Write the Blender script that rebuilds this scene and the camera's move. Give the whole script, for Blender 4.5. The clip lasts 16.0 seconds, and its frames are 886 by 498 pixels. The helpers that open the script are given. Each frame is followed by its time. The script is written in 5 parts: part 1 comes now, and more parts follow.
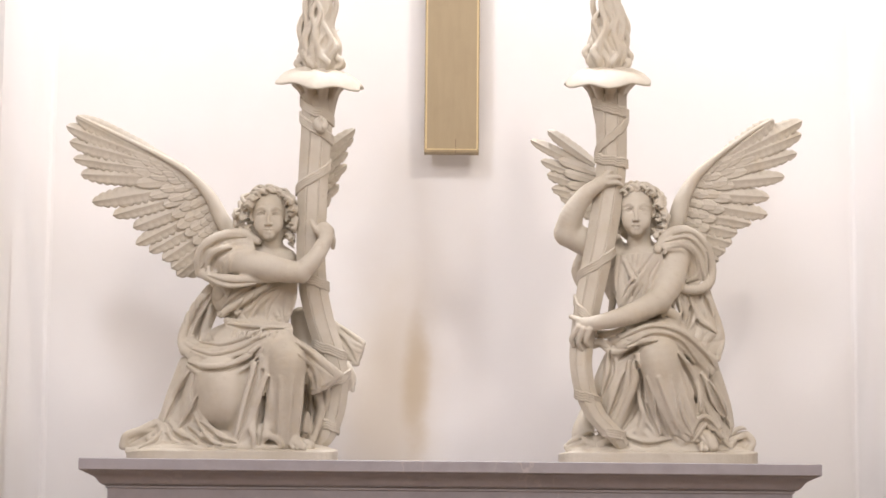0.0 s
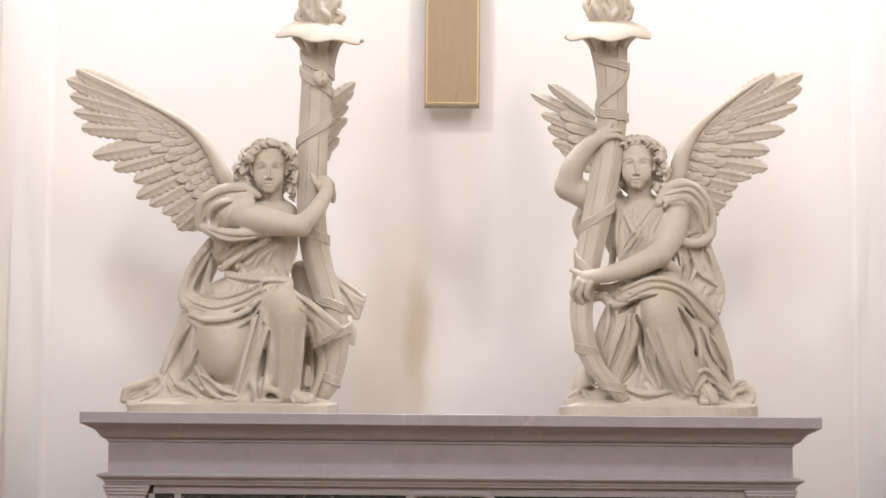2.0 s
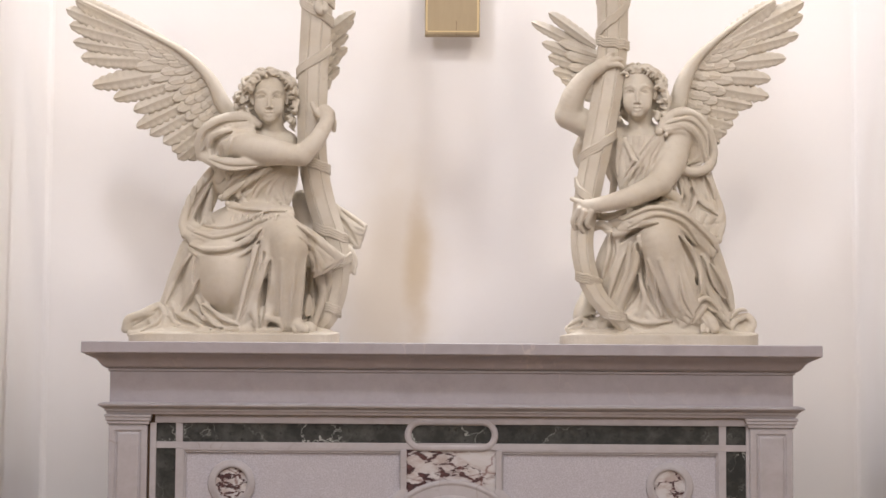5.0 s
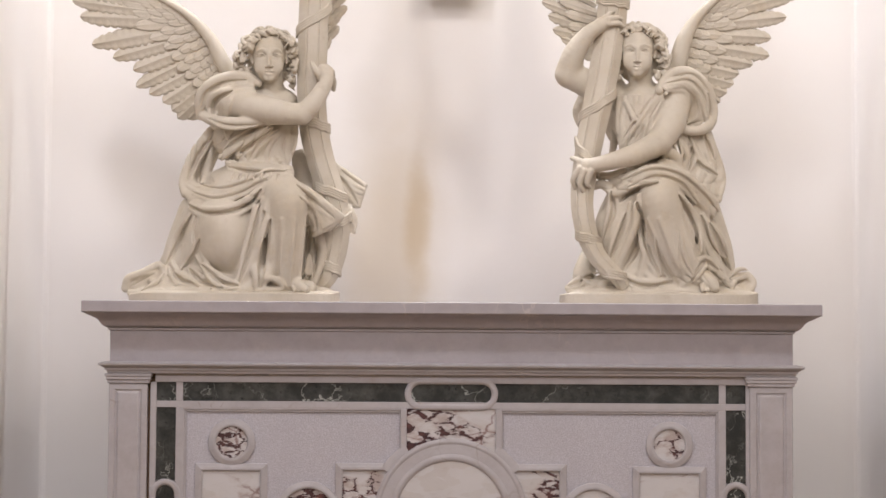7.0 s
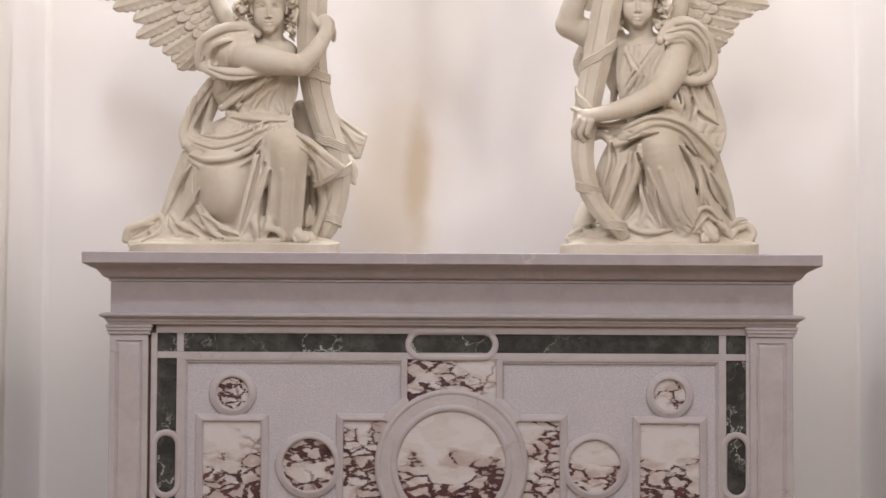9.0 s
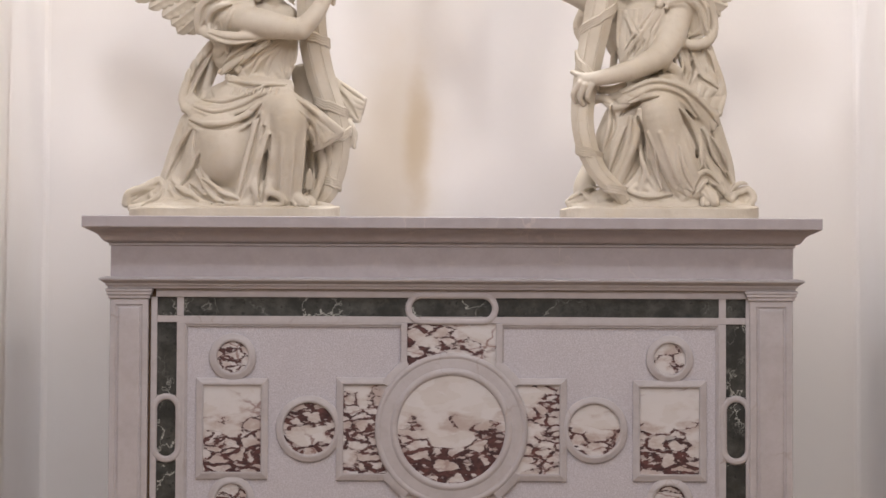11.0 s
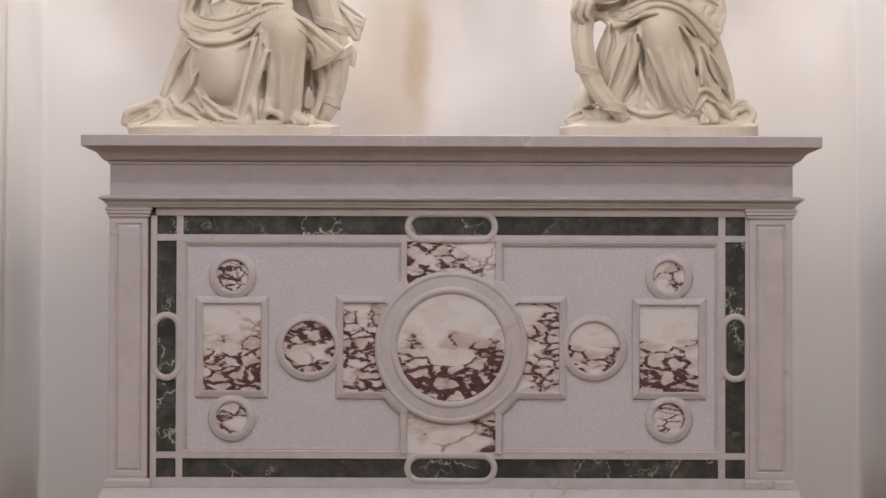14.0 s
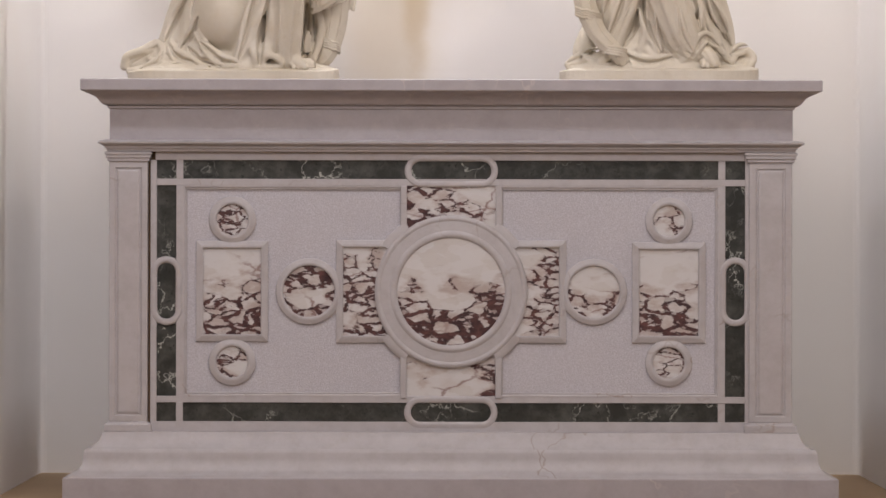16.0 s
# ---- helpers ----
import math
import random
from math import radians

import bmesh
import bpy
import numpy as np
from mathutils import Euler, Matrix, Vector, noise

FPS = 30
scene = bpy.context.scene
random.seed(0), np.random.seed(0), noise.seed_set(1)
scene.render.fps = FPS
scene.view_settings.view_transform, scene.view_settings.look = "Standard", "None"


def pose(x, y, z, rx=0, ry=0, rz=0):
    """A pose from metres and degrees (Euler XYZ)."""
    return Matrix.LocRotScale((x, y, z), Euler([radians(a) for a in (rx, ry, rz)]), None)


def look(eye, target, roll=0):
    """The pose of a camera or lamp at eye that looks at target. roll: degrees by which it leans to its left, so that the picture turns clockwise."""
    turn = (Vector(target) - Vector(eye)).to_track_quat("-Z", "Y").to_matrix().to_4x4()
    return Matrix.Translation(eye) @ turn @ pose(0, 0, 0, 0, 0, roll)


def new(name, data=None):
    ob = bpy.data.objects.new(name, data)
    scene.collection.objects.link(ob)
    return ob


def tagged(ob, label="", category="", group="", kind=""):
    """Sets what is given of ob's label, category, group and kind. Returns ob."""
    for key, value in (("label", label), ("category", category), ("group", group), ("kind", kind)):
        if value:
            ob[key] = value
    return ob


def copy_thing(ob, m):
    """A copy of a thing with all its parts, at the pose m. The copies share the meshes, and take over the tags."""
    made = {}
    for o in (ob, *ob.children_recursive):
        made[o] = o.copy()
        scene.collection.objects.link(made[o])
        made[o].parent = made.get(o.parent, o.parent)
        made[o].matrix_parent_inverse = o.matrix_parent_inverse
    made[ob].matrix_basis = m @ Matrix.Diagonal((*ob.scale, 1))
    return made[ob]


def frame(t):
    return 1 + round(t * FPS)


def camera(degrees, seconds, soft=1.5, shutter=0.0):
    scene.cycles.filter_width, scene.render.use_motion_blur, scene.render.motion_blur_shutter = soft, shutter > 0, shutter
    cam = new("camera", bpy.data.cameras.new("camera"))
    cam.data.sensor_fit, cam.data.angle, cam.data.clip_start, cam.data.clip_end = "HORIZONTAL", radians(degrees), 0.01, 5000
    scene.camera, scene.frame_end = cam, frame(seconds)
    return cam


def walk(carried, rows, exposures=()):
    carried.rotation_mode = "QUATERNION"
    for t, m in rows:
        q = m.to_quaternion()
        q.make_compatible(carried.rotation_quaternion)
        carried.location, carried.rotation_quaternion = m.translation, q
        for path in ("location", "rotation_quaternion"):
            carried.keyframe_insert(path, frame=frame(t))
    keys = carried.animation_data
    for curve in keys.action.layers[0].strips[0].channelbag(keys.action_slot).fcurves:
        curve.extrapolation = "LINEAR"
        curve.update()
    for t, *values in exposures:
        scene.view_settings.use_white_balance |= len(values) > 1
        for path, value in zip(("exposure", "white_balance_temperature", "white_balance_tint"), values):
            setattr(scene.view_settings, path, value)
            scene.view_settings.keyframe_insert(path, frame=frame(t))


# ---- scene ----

# ---- camera: stands still on a tripod and tilts slowly down ----
DIST = 7.52          # eye to the altar's front plane
EYE = 0.72           # eye above the platform
CAM_X = -0.0224
cam = camera(18.944, 16.0, soft=1.6)
ROWS = [
    (0.0, 8.222, 0.025, 0.517), (0.5, 7.944, 0.025, 0.507), (1.0, 7.644, 0.026, 0.499), (1.5, 7.434, 0.027, 0.494),
    (2.0, 7.220, 0.026, 0.485), (2.5, 6.954, 0.026, 0.470), (3.0, 6.695, 0.026, 0.458), (3.5, 6.451, 0.027, 0.442),
    (4.0, 6.182, 0.029, 0.415), (6.5, 5.040, 0.026, 0.362), (7.0, 4.809, 0.024, 0.355), (7.5, 4.521, 0.024, 0.340),
    (8.0, 4.220, 0.025, 0.318), (8.5, 3.969, 0.026, 0.298), (11.0, 2.967, 0.021, 0.261), (11.5, 2.754, 0.018, 0.252),
    (12.0, 2.416, 0.013, 0.240), (12.5, 2.128, 0.010, 0.232), (13.0, 1.898, 0.009, 0.220), (13.5, 1.576, 0.007, 0.196),
    (14.0, 1.204, 0.005, 0.175), (14.5, 0.932, 0.003, 0.160), (15.0, 0.589, 0.002, 0.152), (15.5, 0.242, 0.001, 0.136),
    (16.0, 0.000, 0.000, 0.130),
]
EXPOSURES = [(0.0, -0.13), (16.0, -0.15)]
walk(cam, [(t, pose(CAM_X, -DIST, EYE, 90.016 + p, 0, yaw) @ pose(0, 0, 0, 0, 0, roll)) for t, p, yaw, roll in ROWS], EXPOSURES)

# ---- light: two lamps high in front of the niche, two added area lights, and dim room light ----
world = bpy.data.worlds.new("room_light")
world.use_nodes = True
world.node_tree.nodes["Background"].inputs["Color"].default_value = (1.0, 0.93, 0.88, 1)
world.node_tree.nodes["Background"].inputs["Strength"].default_value = 0.3
scene.world = world


def spot(name, eye, target, watts, size, angle, colour, blend=0.6):
    data = bpy.data.lights.new(name, "SPOT")
    data.energy, data.shadow_soft_size, data.spot_size, data.spot_blend, data.color = watts, size, radians(angle), blend, colour
    ob = new(name, data)
    ob.matrix_world = look(eye, target)
    return ob


def area(name, eye, target, watts, sx, sy, colour):
    data = bpy.data.lights.new(name, "AREA")
    data.shape, data.size, data.size_y, data.energy, data.color = "RECTANGLE", sx, sy, watts, colour
    ob = new(name, data)
    ob.matrix_world = look(eye, target)
    return ob


spot("spot_lamp", (-1.25, -2.1, 4.0), (-0.3, 1.0, 1.9), 122, 0.18, 100, (0.88, 0.895, 1.0), 0.9)
spot("spot_lamp", (1.3, -2.1, 4.0), (0.3, 1.0, 1.9), 122, 0.18, 100, (0.98, 0.915, 0.87), 0.9)
# unseen light added overhead, so the shaft's shadow runs down the wall
area("niche_fill", (0.0, 0.54, 4.9), (0.0, 0.72, 1.0), 84, 0.2, 0.14, (0.92, 0.925, 1.0))
# broad unseen fill, added to soften the front and brighten the niche walls
area("room_fill", (0, -6.0, 4.6), (0, 0.0, 1.3), 290, 8.0, 2.6, (1.0, 0.93, 0.955))

# ---- materials ----


class Nodes:
    """Short hand for node materials."""

    def __init__(self, name):
        self.mat = bpy.data.materials.new(name)
        self.mat.use_nodes = True
        self.tree = self.mat.node_tree
        self.bsdf = self.tree.nodes["Principled BSDF"]

    def add(self, kind, ins=None, operation="", data_type="", feature=""):
        n = self.tree.nodes.new(kind)
        if operation:
            n.operation = operation
        if data_type:
            n.data_type = data_type
        if feature:
            n.feature = feature
        for k, v in (ins or {}).items():
            self.put(n.inputs[k], v)
        return n

    def put(self, socket, v):
        if isinstance(v, bpy.types.NodeSocket):
            self.tree.links.new(v, socket)
        else:
            socket.default_value = v

    def math(self, op, a, b=0.0, c=0.0):
        n = self.add("ShaderNodeMath", operation=op)
        for i, v in enumerate((a, b, c)):
            self.put(n.inputs[i], v)
        return n.outputs[0]

    def ramp(self, v, a, b, smooth=True):
        n = self.add("ShaderNodeMapRange", {"Value": v, "From Min": a, "From Max": b})
        n.interpolation_type = "SMOOTHSTEP" if smooth else "LINEAR"
        return n.outputs[0]

    def mix(self, f, a, b):
        n = self.add("ShaderNodeMix", data_type="RGBA")
        self.put(n.inputs["Factor"], f)
        for s, v in ((n.inputs[6], a), (n.inputs[7], b)):
            self.put(s, (*v, 1) if isinstance(v, tuple) and len(v) == 3 else v)
        return n.outputs[2]

    def noise(self, vec, scale, detail=4.0, rough=0.55, out="Fac"):
        return self.add("ShaderNodeTexNoise", {"Vector": vec, "Scale": scale, "Detail": detail, "Roughness": rough}).outputs[out]

    def coords(self, offset=(0, 0, 0), rot=(0, 0, 0), scale=(1, 1, 1), kind="Object"):
        c = self.add("ShaderNodeTexCoord").outputs[kind]
        return self.add("ShaderNodeMapping", {"Vector": c, "Location": offset, "Rotation": rot, "Scale": scale}).outputs[0]

    def bump(self, height, strength, distance):
        n = self.add("ShaderNodeBump", {"Height": height, "Strength": strength, "Distance": distance})
        self.put(self.bsdf.inputs["Normal"], n.outputs[0])

    def done(self, colour, rough):
        self.put(self.bsdf.inputs["Base Color"], (*colour, 1) if isinstance(colour, tuple) else colour)
        self.put(self.bsdf.inputs["Roughness"], rough)
        return self.mat


def plaster(name, base, dark, bumpy=0.15, stain_and_glow=None):
    n = Nodes(name)
    v = n.coords()
    big, fine = n.noise(v, 1.3, 5), n.noise(v, 60, 6, 0.7)
    streak = n.noise(n.coords(scale=(3, 3, 0.5)), 1.6, 4)
    col = n.mix(n.ramp(big, 0.35, 0.75), base, dark)
    col = n.mix(n.math("MULTIPLY", n.ramp(streak, 0.5, 0.8), 0.1), col, dark)
    if stain_and_glow:
        def patch(x, z, rx, rz, ragged):
            far = n.add("ShaderNodeVectorMath", {0: n.coords(offset=(-x / rx, 0, -z / rz), scale=(1 / rx, 0, 1 / rz))}, operation="LENGTH").outputs["Value"]
            return n.ramp(n.math("ADD", far, n.math("MULTIPLY", n.math("SUBTRACT", n.noise(v, 6, 4), 0.5), ragged)), 1.0, 0.15)
        x, z = stain_and_glow
        # wide beige patch: the warm light on the wall, put into the colour
        col = n.mix(n.math("MULTIPLY", patch(x - 0.08, z - 0.02, 0.22, 0.6, 0.5), 0.5), col, (0.70, 0.59, 0.42))
        # narrow brown stain in the plaster
        col = n.mix(n.math("MULTIPLY", patch(x, z, 0.062, 0.30, 0.9), 0.5), col, (0.56, 0.42, 0.22))
    n.bump(n.math("ADD", n.math("MULTIPLY", n.noise(v, 9, 3), 1.5), fine), bumpy, 0.004)
    return n.done(col, 0.85)


def stone(name, base, dark, vein, rough=0.5, bumpy=0.1, grain=220.0, veins=0.5):
    """A fine pale marble with soft clouds and thin veins."""
    n = Nodes(name)
    rnd = n.add("ShaderNodeObjectInfo").outputs["Random"]
    v0 = n.add("ShaderNodeVectorMath", operation="ADD")
    n.put(v0.inputs[0], n.coords(kind="Object"))
    n.put(v0.inputs[1], n.add("ShaderNodeCombineXYZ", {"X": n.math("MULTIPLY", rnd, 9.0), "Y": 0.0, "Z": n.math("MULTIPLY", rnd, 5.0)}).outputs[0])
    v = v0.outputs[0]
    cloud = n.noise(v, 16, 7, 0.68)
    warp = n.add("ShaderNodeVectorMath", operation="MULTIPLY_ADD")
    n.put(warp.inputs[0], n.noise(v, 4.0, 4, 0.6, "Color"))
    warp.inputs[1].default_value = (0.35, 0.35, 0.35)
    n.put(warp.inputs[2], v)
    edge = n.add("ShaderNodeTexVoronoi", {"Vector": warp.outputs[0], "Scale": 5.0}, feature="DISTANCE_TO_EDGE").outputs["Distance"]
    line = n.math("MULTIPLY", n.ramp(edge, 0.022, 0.0), n.math("MULTIPLY", n.ramp(n.noise(v, 3.0), 0.5, 0.68), veins))
    col = n.mix(n.ramp(cloud, 0.32, 0.78), base, dark)
    blot = n.math("MULTIPLY", n.ramp(n.noise(v, 38, 6, 0.7), 0.54, 0.72), 0.45)
    col = n.mix(blot, col, dark)
    col = n.mix(n.math("MULTIPLY", n.ramp(n.noise(v, 13, 5, 0.65), 0.58, 0.75), 0.3), col, vein)
    speck = n.ramp(n.noise(v, grain, 3, 0.7), 0.35, 0.75)
    col = n.mix(n.math("MULTIPLY", speck, 0.22), col, dark)
    col = n.mix(line, col, vein)
    n.bump(n.noise(v, grain, 4, 0.7), bumpy, 0.002)
    return n.done(col, rough)


def hammered(name, base, dark):
    """Stone dressed with the bush hammer: dull, all over small pits."""
    n = Nodes(name)
    v = n.coords()
    pits = n.add("ShaderNodeTexVoronoi", {"Vector": v, "Scale": 280.0, "Randomness": 1.0}).outputs["Distance"]
    grain = n.noise(v, 220, 5, 0.8)
    h = n.math("ADD", n.math("MULTIPLY", pits, 0.7), grain)
    col = n.mix(n.ramp(h, 0.5, 1.15), dark, base)
    col = n.mix(n.math("MULTIPLY", n.ramp(n.noise(v, 4, 5), 0.4, 0.75), 0.35), col, dark)
    n.bump(h, 0.4, 0.003)
    return n.done(col, 0.8)


def green_marble(name):
    n = Nodes(name)
    rnd = n.add("ShaderNodeObjectInfo").outputs["Random"]
    c = n.coords()
    v0 = n.add("ShaderNodeVectorMath", operation="ADD")
    n.put(v0.inputs[0], c)
    n.put(v0.inputs[1], n.add("ShaderNodeCombineXYZ", {"X": n.math("MULTIPLY", rnd, 7.0), "Y": rnd, "Z": rnd}).outputs[0])
    v = v0.outputs[0]
    warp = n.add("ShaderNodeVectorMath", operation="MULTIPLY_ADD")
    n.put(warp.inputs[0], n.noise(v, 7.0, 5, 0.65, "Color"))
    warp.inputs[1].default_value = (0.3, 0.3, 0.3)
    n.put(warp.inputs[2], v)
    edge = n.add("ShaderNodeTexVoronoi", {"Vector": warp.outputs[0], "Scale": 6.5}, feature="DISTANCE_TO_EDGE").outputs["Distance"]
    vein = n.math("MULTIPLY", n.ramp(edge, 0.022, 0.002), n.ramp(n.noise(v, 5.0), 0.47, 0.62))
    cloud = n.noise(v, 16, 7, 0.7)
    col = n.mix(n.ramp(cloud, 0.38, 0.7), (0.026, 0.029, 0.028), (0.082, 0.086, 0.080))
    col = n.mix(n.ramp(n.noise(v, 55, 5, 0.7), 0.56, 0.7), col, (0.010, 0.012, 0.012))
    col = n.mix(vein, col, (0.46, 0.48, 0.45))
    return n.done(col, 0.32)


def breccia(name, offset, scale=9.0, bias=0.09, fall=0.0, turn=0.5, warm=0.3, fine=2.4, slant=0.0):
    """White and cream fragments in a wine-red ground. bias: how much of the ground shows; fall: how much more of it lower down."""
    n = Nodes(name)
    local = n.coords()
    v = n.coords(offset=offset, rot=(0, turn, 0), scale=(0.75, 1.0, 1.45))
    warp = n.add("ShaderNodeVectorMath", operation="MULTIPLY_ADD")
    n.put(warp.inputs[0], n.noise(v, scale * 2.0, 7, 0.66, "Color"))
    warp.inputs[1].default_value = (0.42 / scale, 0.42 / scale, 0.42 / scale)
    n.put(warp.inputs[2], v)
    w = warp.outputs[0]
    sep = n.add("ShaderNodeSeparateXYZ", {"Vector": local})
    height = n.math("ADD", sep.outputs["Z"], n.math("MULTIPLY", sep.outputs["X"], slant))
    zone = n.noise(v, scale * 0.5, 4, 0.6)
    need = n.math("ADD", n.math("MULTIPLY", height, -fall), n.math("MULTIPLY_ADD", n.math("SUBTRACT", zone, 0.5), 0.9, bias))

    def edge(size):
        return n.add("ShaderNodeTexVoronoi", {"Vector": w, "Scale": size}, feature="DISTANCE_TO_EDGE").outputs["Distance"]
    big, small, tiny = edge(scale * 0.8), edge(scale * fine), edge(scale * fine * 2.3)
    ground = n.ramp(n.math("SUBTRACT", big, need), 0.016, -0.012)
    keep_small = n.ramp(n.math("SUBTRACT", small, n.math("MULTIPLY_ADD", need, 0.28, 0.03)), -0.012, 0.022)
    keep_tiny = n.ramp(n.math("SUBTRACT", tiny, n.math("MULTIPLY_ADD", need, 0.4, 0.10)), -0.01, 0.04)
    ground = n.math("MULTIPLY", ground, n.math("SUBTRACT", 1.0, n.math("MAXIMUM", keep_small, n.math("MULTIPLY", keep_tiny, 0.7))))
    hair = n.math("MULTIPLY", n.ramp(edge(scale * 0.55), 0.02, 0.003), n.ramp(n.noise(v, scale * 0.7), 0.44, 0.58))
    cell = n.add("ShaderNodeTexVoronoi", {"Vector": w, "Scale": scale * fine}).outputs["Color"]
    cr = n.add("ShaderNodeSeparateColor", {"Color": cell}).outputs[0]
    pale = n.mix(n.ramp(cr, 0.3, 1.0), (0.61, 0.60, 0.61), (0.57, 0.55, 0.545))
    pale = n.mix(n.math("MULTIPLY", n.ramp(n.noise(v, scale * 1.0, 6, 0.65), 0.48, 0.72), warm * 0.7), pale, (0.38, 0.28, 0.22))
    pale = n.mix(n.math("MULTIPLY", n.ramp(n.noise(w, scale * 3.0, 6, 0.7), 0.55, 0.8), 0.4), pale, (0.36, 0.32, 0.315))
    halo = n.math("MULTIPLY", n.ramp(n.math("SUBTRACT", big, need), 0.11, 0.0), n.ramp(n.noise(v, scale * 2.0, 5, 0.7), 0.38, 0.62))
    pale = n.mix(n.math("MULTIPLY", halo, 0.55), pale, (0.35, 0.25, 0.22))
    pale = n.mix(n.math("MULTIPLY", hair, 0.75), pale, (0.20, 0.10, 0.09))
    wine = n.mix(n.ramp(n.noise(w, scale * 5, 5, 0.7), 0.35, 0.75), (0.040, 0.019, 0.023), (0.145, 0.060, 0.056))
    return n.done(n.mix(ground, pale, wine), 0.38)


def carved(name):
    """The statues' cream stone, a little stained and rubbed."""
    n = Nodes(name)
    v = n.coords()
    big, fine = n.noise(v, 6, 6, 0.6), n.noise(v, 170, 5, 0.7)
    col = n.mix(n.ramp(big, 0.35, 0.72), (0.64, 0.585, 0.49), (0.55, 0.49, 0.39))
    col = n.mix(n.math("MULTIPLY", n.ramp(n.noise(v, 28, 6, 0.7), 0.55, 0.8), 0.5), col, (0.44, 0.36, 0.255))
    col = n.mix(n.math("MULTIPLY", n.ramp(n.noise(v, 11, 5, 0.65), 0.5, 0.72), 0.4), col, (0.60, 0.51, 0.36))
    n.bump(n.math("ADD", fine, n.math("MULTIPLY", n.noise(v, 45, 4), 2.0)), 0.25, 0.003)
    return n.done(col, 0.62)


def painted_wood(name, base, dark):
    n = Nodes(name)
    v = n.coords(scale=(1, 1, 0.12))
    grain = n.noise(v, 60, 6, 0.65)
    col = n.mix(n.math("MULTIPLY", n.ramp(grain, 0.3, 0.75), 0.3), base, dark)
    col = n.mix(n.math("MULTIPLY", n.ramp(n.noise(n.coords(), 14, 6, 0.7), 0.5, 0.8), 0.35), col, dark)
    n.bump(grain, 0.12, 0.002)
    return n.done(col, 0.6)


WALL = plaster("wall_plaster", (0.85, 0.79, 0.71), (0.81, 0.75, 0.66), 0.03)
STONE = stone("grey_marble", (0.418, 0.392, 0.415), (0.358, 0.33, 0.345), (0.53, 0.485, 0.47), veins=0.9)
PALE = stone("pale_marble", (0.475, 0.458, 0.478), (0.405, 0.38, 0.39), (0.32, 0.265, 0.24), veins=0.9)
FIELD = hammered("hammered_marble", (0.56, 0.55, 0.60), (0.43, 0.415, 0.45))
GREEN = green_marble("green_marble")
CARVED = carved("cream_stone")
WOOD = painted_wood("gilded_wood", (0.37, 0.285, 0.165), (0.29, 0.215, 0.12))
GILT = painted_wood("gilt_line", (0.66, 0.52, 0.28), (0.5, 0.37, 0.18))
BACK_WALL = plaster("niche_plaster", (0.86, 0.83, 0.80), (0.83, 0.79, 0.745), 0.05, (-0.112, 1.50))
FLOOR = plaster("brown_floor", (0.36, 0.255, 0.155), (0.29, 0.20, 0.12), 0.05)
DARK = plaster("joint_mortar", (0.24, 0.16, 0.10), (0.15, 0.10, 0.06))

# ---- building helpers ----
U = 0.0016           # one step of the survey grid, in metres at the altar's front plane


def gx(u, y=0.0):
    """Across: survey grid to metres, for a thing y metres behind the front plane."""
    return CAM_X + (u - 784) * U * (DIST + y) / DIST


def gz(v, y=0.0):
    """Height: survey grid to metres."""
    return EYE + (441 - v) * U * (DIST + y) / DIST


def empty(name, label, category, group="", kind="", at=(0, 0, 0)):
    ob = new(name)
    ob.location = at
    return tagged(ob, label, category, group, kind)


def mesh_of(name, bm, mat, smooth=0.0):
    bmesh.ops.recalc_face_normals(bm, faces=bm.faces)
    me = bpy.data.meshes.new(name)
    if smooth:
        for f in bm.faces:
            f.smooth = True
        for e in bm.edges:
            if len(e.link_faces) == 2 and e.calc_face_angle(0) > radians(smooth):
                e.smooth = False
    bm.to_mesh(me)
    bm.free()
    me.materials.append(mat)
    return me


def part(name, bm, mat, parent, label="", smooth=0.0):
    ob = new(name, mesh_of(name, bm, mat, smooth))
    ob.parent = parent
    return tagged(ob, label)


def setting(name, bm, mat, label, category):
    return tagged(new(name, mesh_of(name, bm, mat)), label, category, "", "structure")


def box(bm, x0, x1, y0, y1, z0, z1, bevel=0.0):
    m = Matrix.LocRotScale(((x0 + x1) / 2, (y0 + y1) / 2, (z0 + z1) / 2), None, (abs(x1 - x0), abs(y1 - y0), abs(z1 - z0)))
    made = bmesh.ops.create_cube(bm, size=1, matrix=m)
    if bevel:
        edges = list({e for v in made["verts"] for e in v.link_edges})
        bmesh.ops.bevel(bm, geom=edges, offset=bevel, segments=2, affect="EDGES", profile=0.6)
    return bm


def slab(u0, u1, v0, v1, front, back, bevel=0.0008):
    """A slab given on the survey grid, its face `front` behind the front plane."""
    return box(bmesh.new(), gx(u0, front), gx(u1, front), front, back, gz(v1, front), gz(v0, front), bevel)


def loft(rings, closed=True, caps=(False, False)):
    bm = bmesh.new()
    vs = [[bm.verts.new(p) for p in r] for r in rings]
    n = len(vs[0])
    for a, b in zip(vs, vs[1:]):
        for i in range(n if closed else n - 1):
            j = (i + 1) % n
            bm.faces.new((a[i], a[j], b[j], b[i]))
    for which, ring in zip(caps, (vs[0], vs[-1])):
        if which:
            bm.faces.new(ring)
    return bm


def course(half, front, back, profile):
    """A moulded course round three sides: profile rows are (outward, z)."""
    rings = [[(-half - o, back, z), (-half - o, front - o, z), (half + o, front - o, z), (half + o, back, z)] for o, z in profile]
    return loft(rings, True, (True, True))


def rect_ring(u0, u1, v0, v1):
    def at(o, y):
        return [(gx(u0 - o, y), y, gz(v0 - o, y)), (gx(u1 + o, y), y, gz(v0 - o, y)), (gx(u1 + o, y), y, gz(v1 + o, y)), (gx(u0 - o, y), y, gz(v1 + o, y))]
    return at


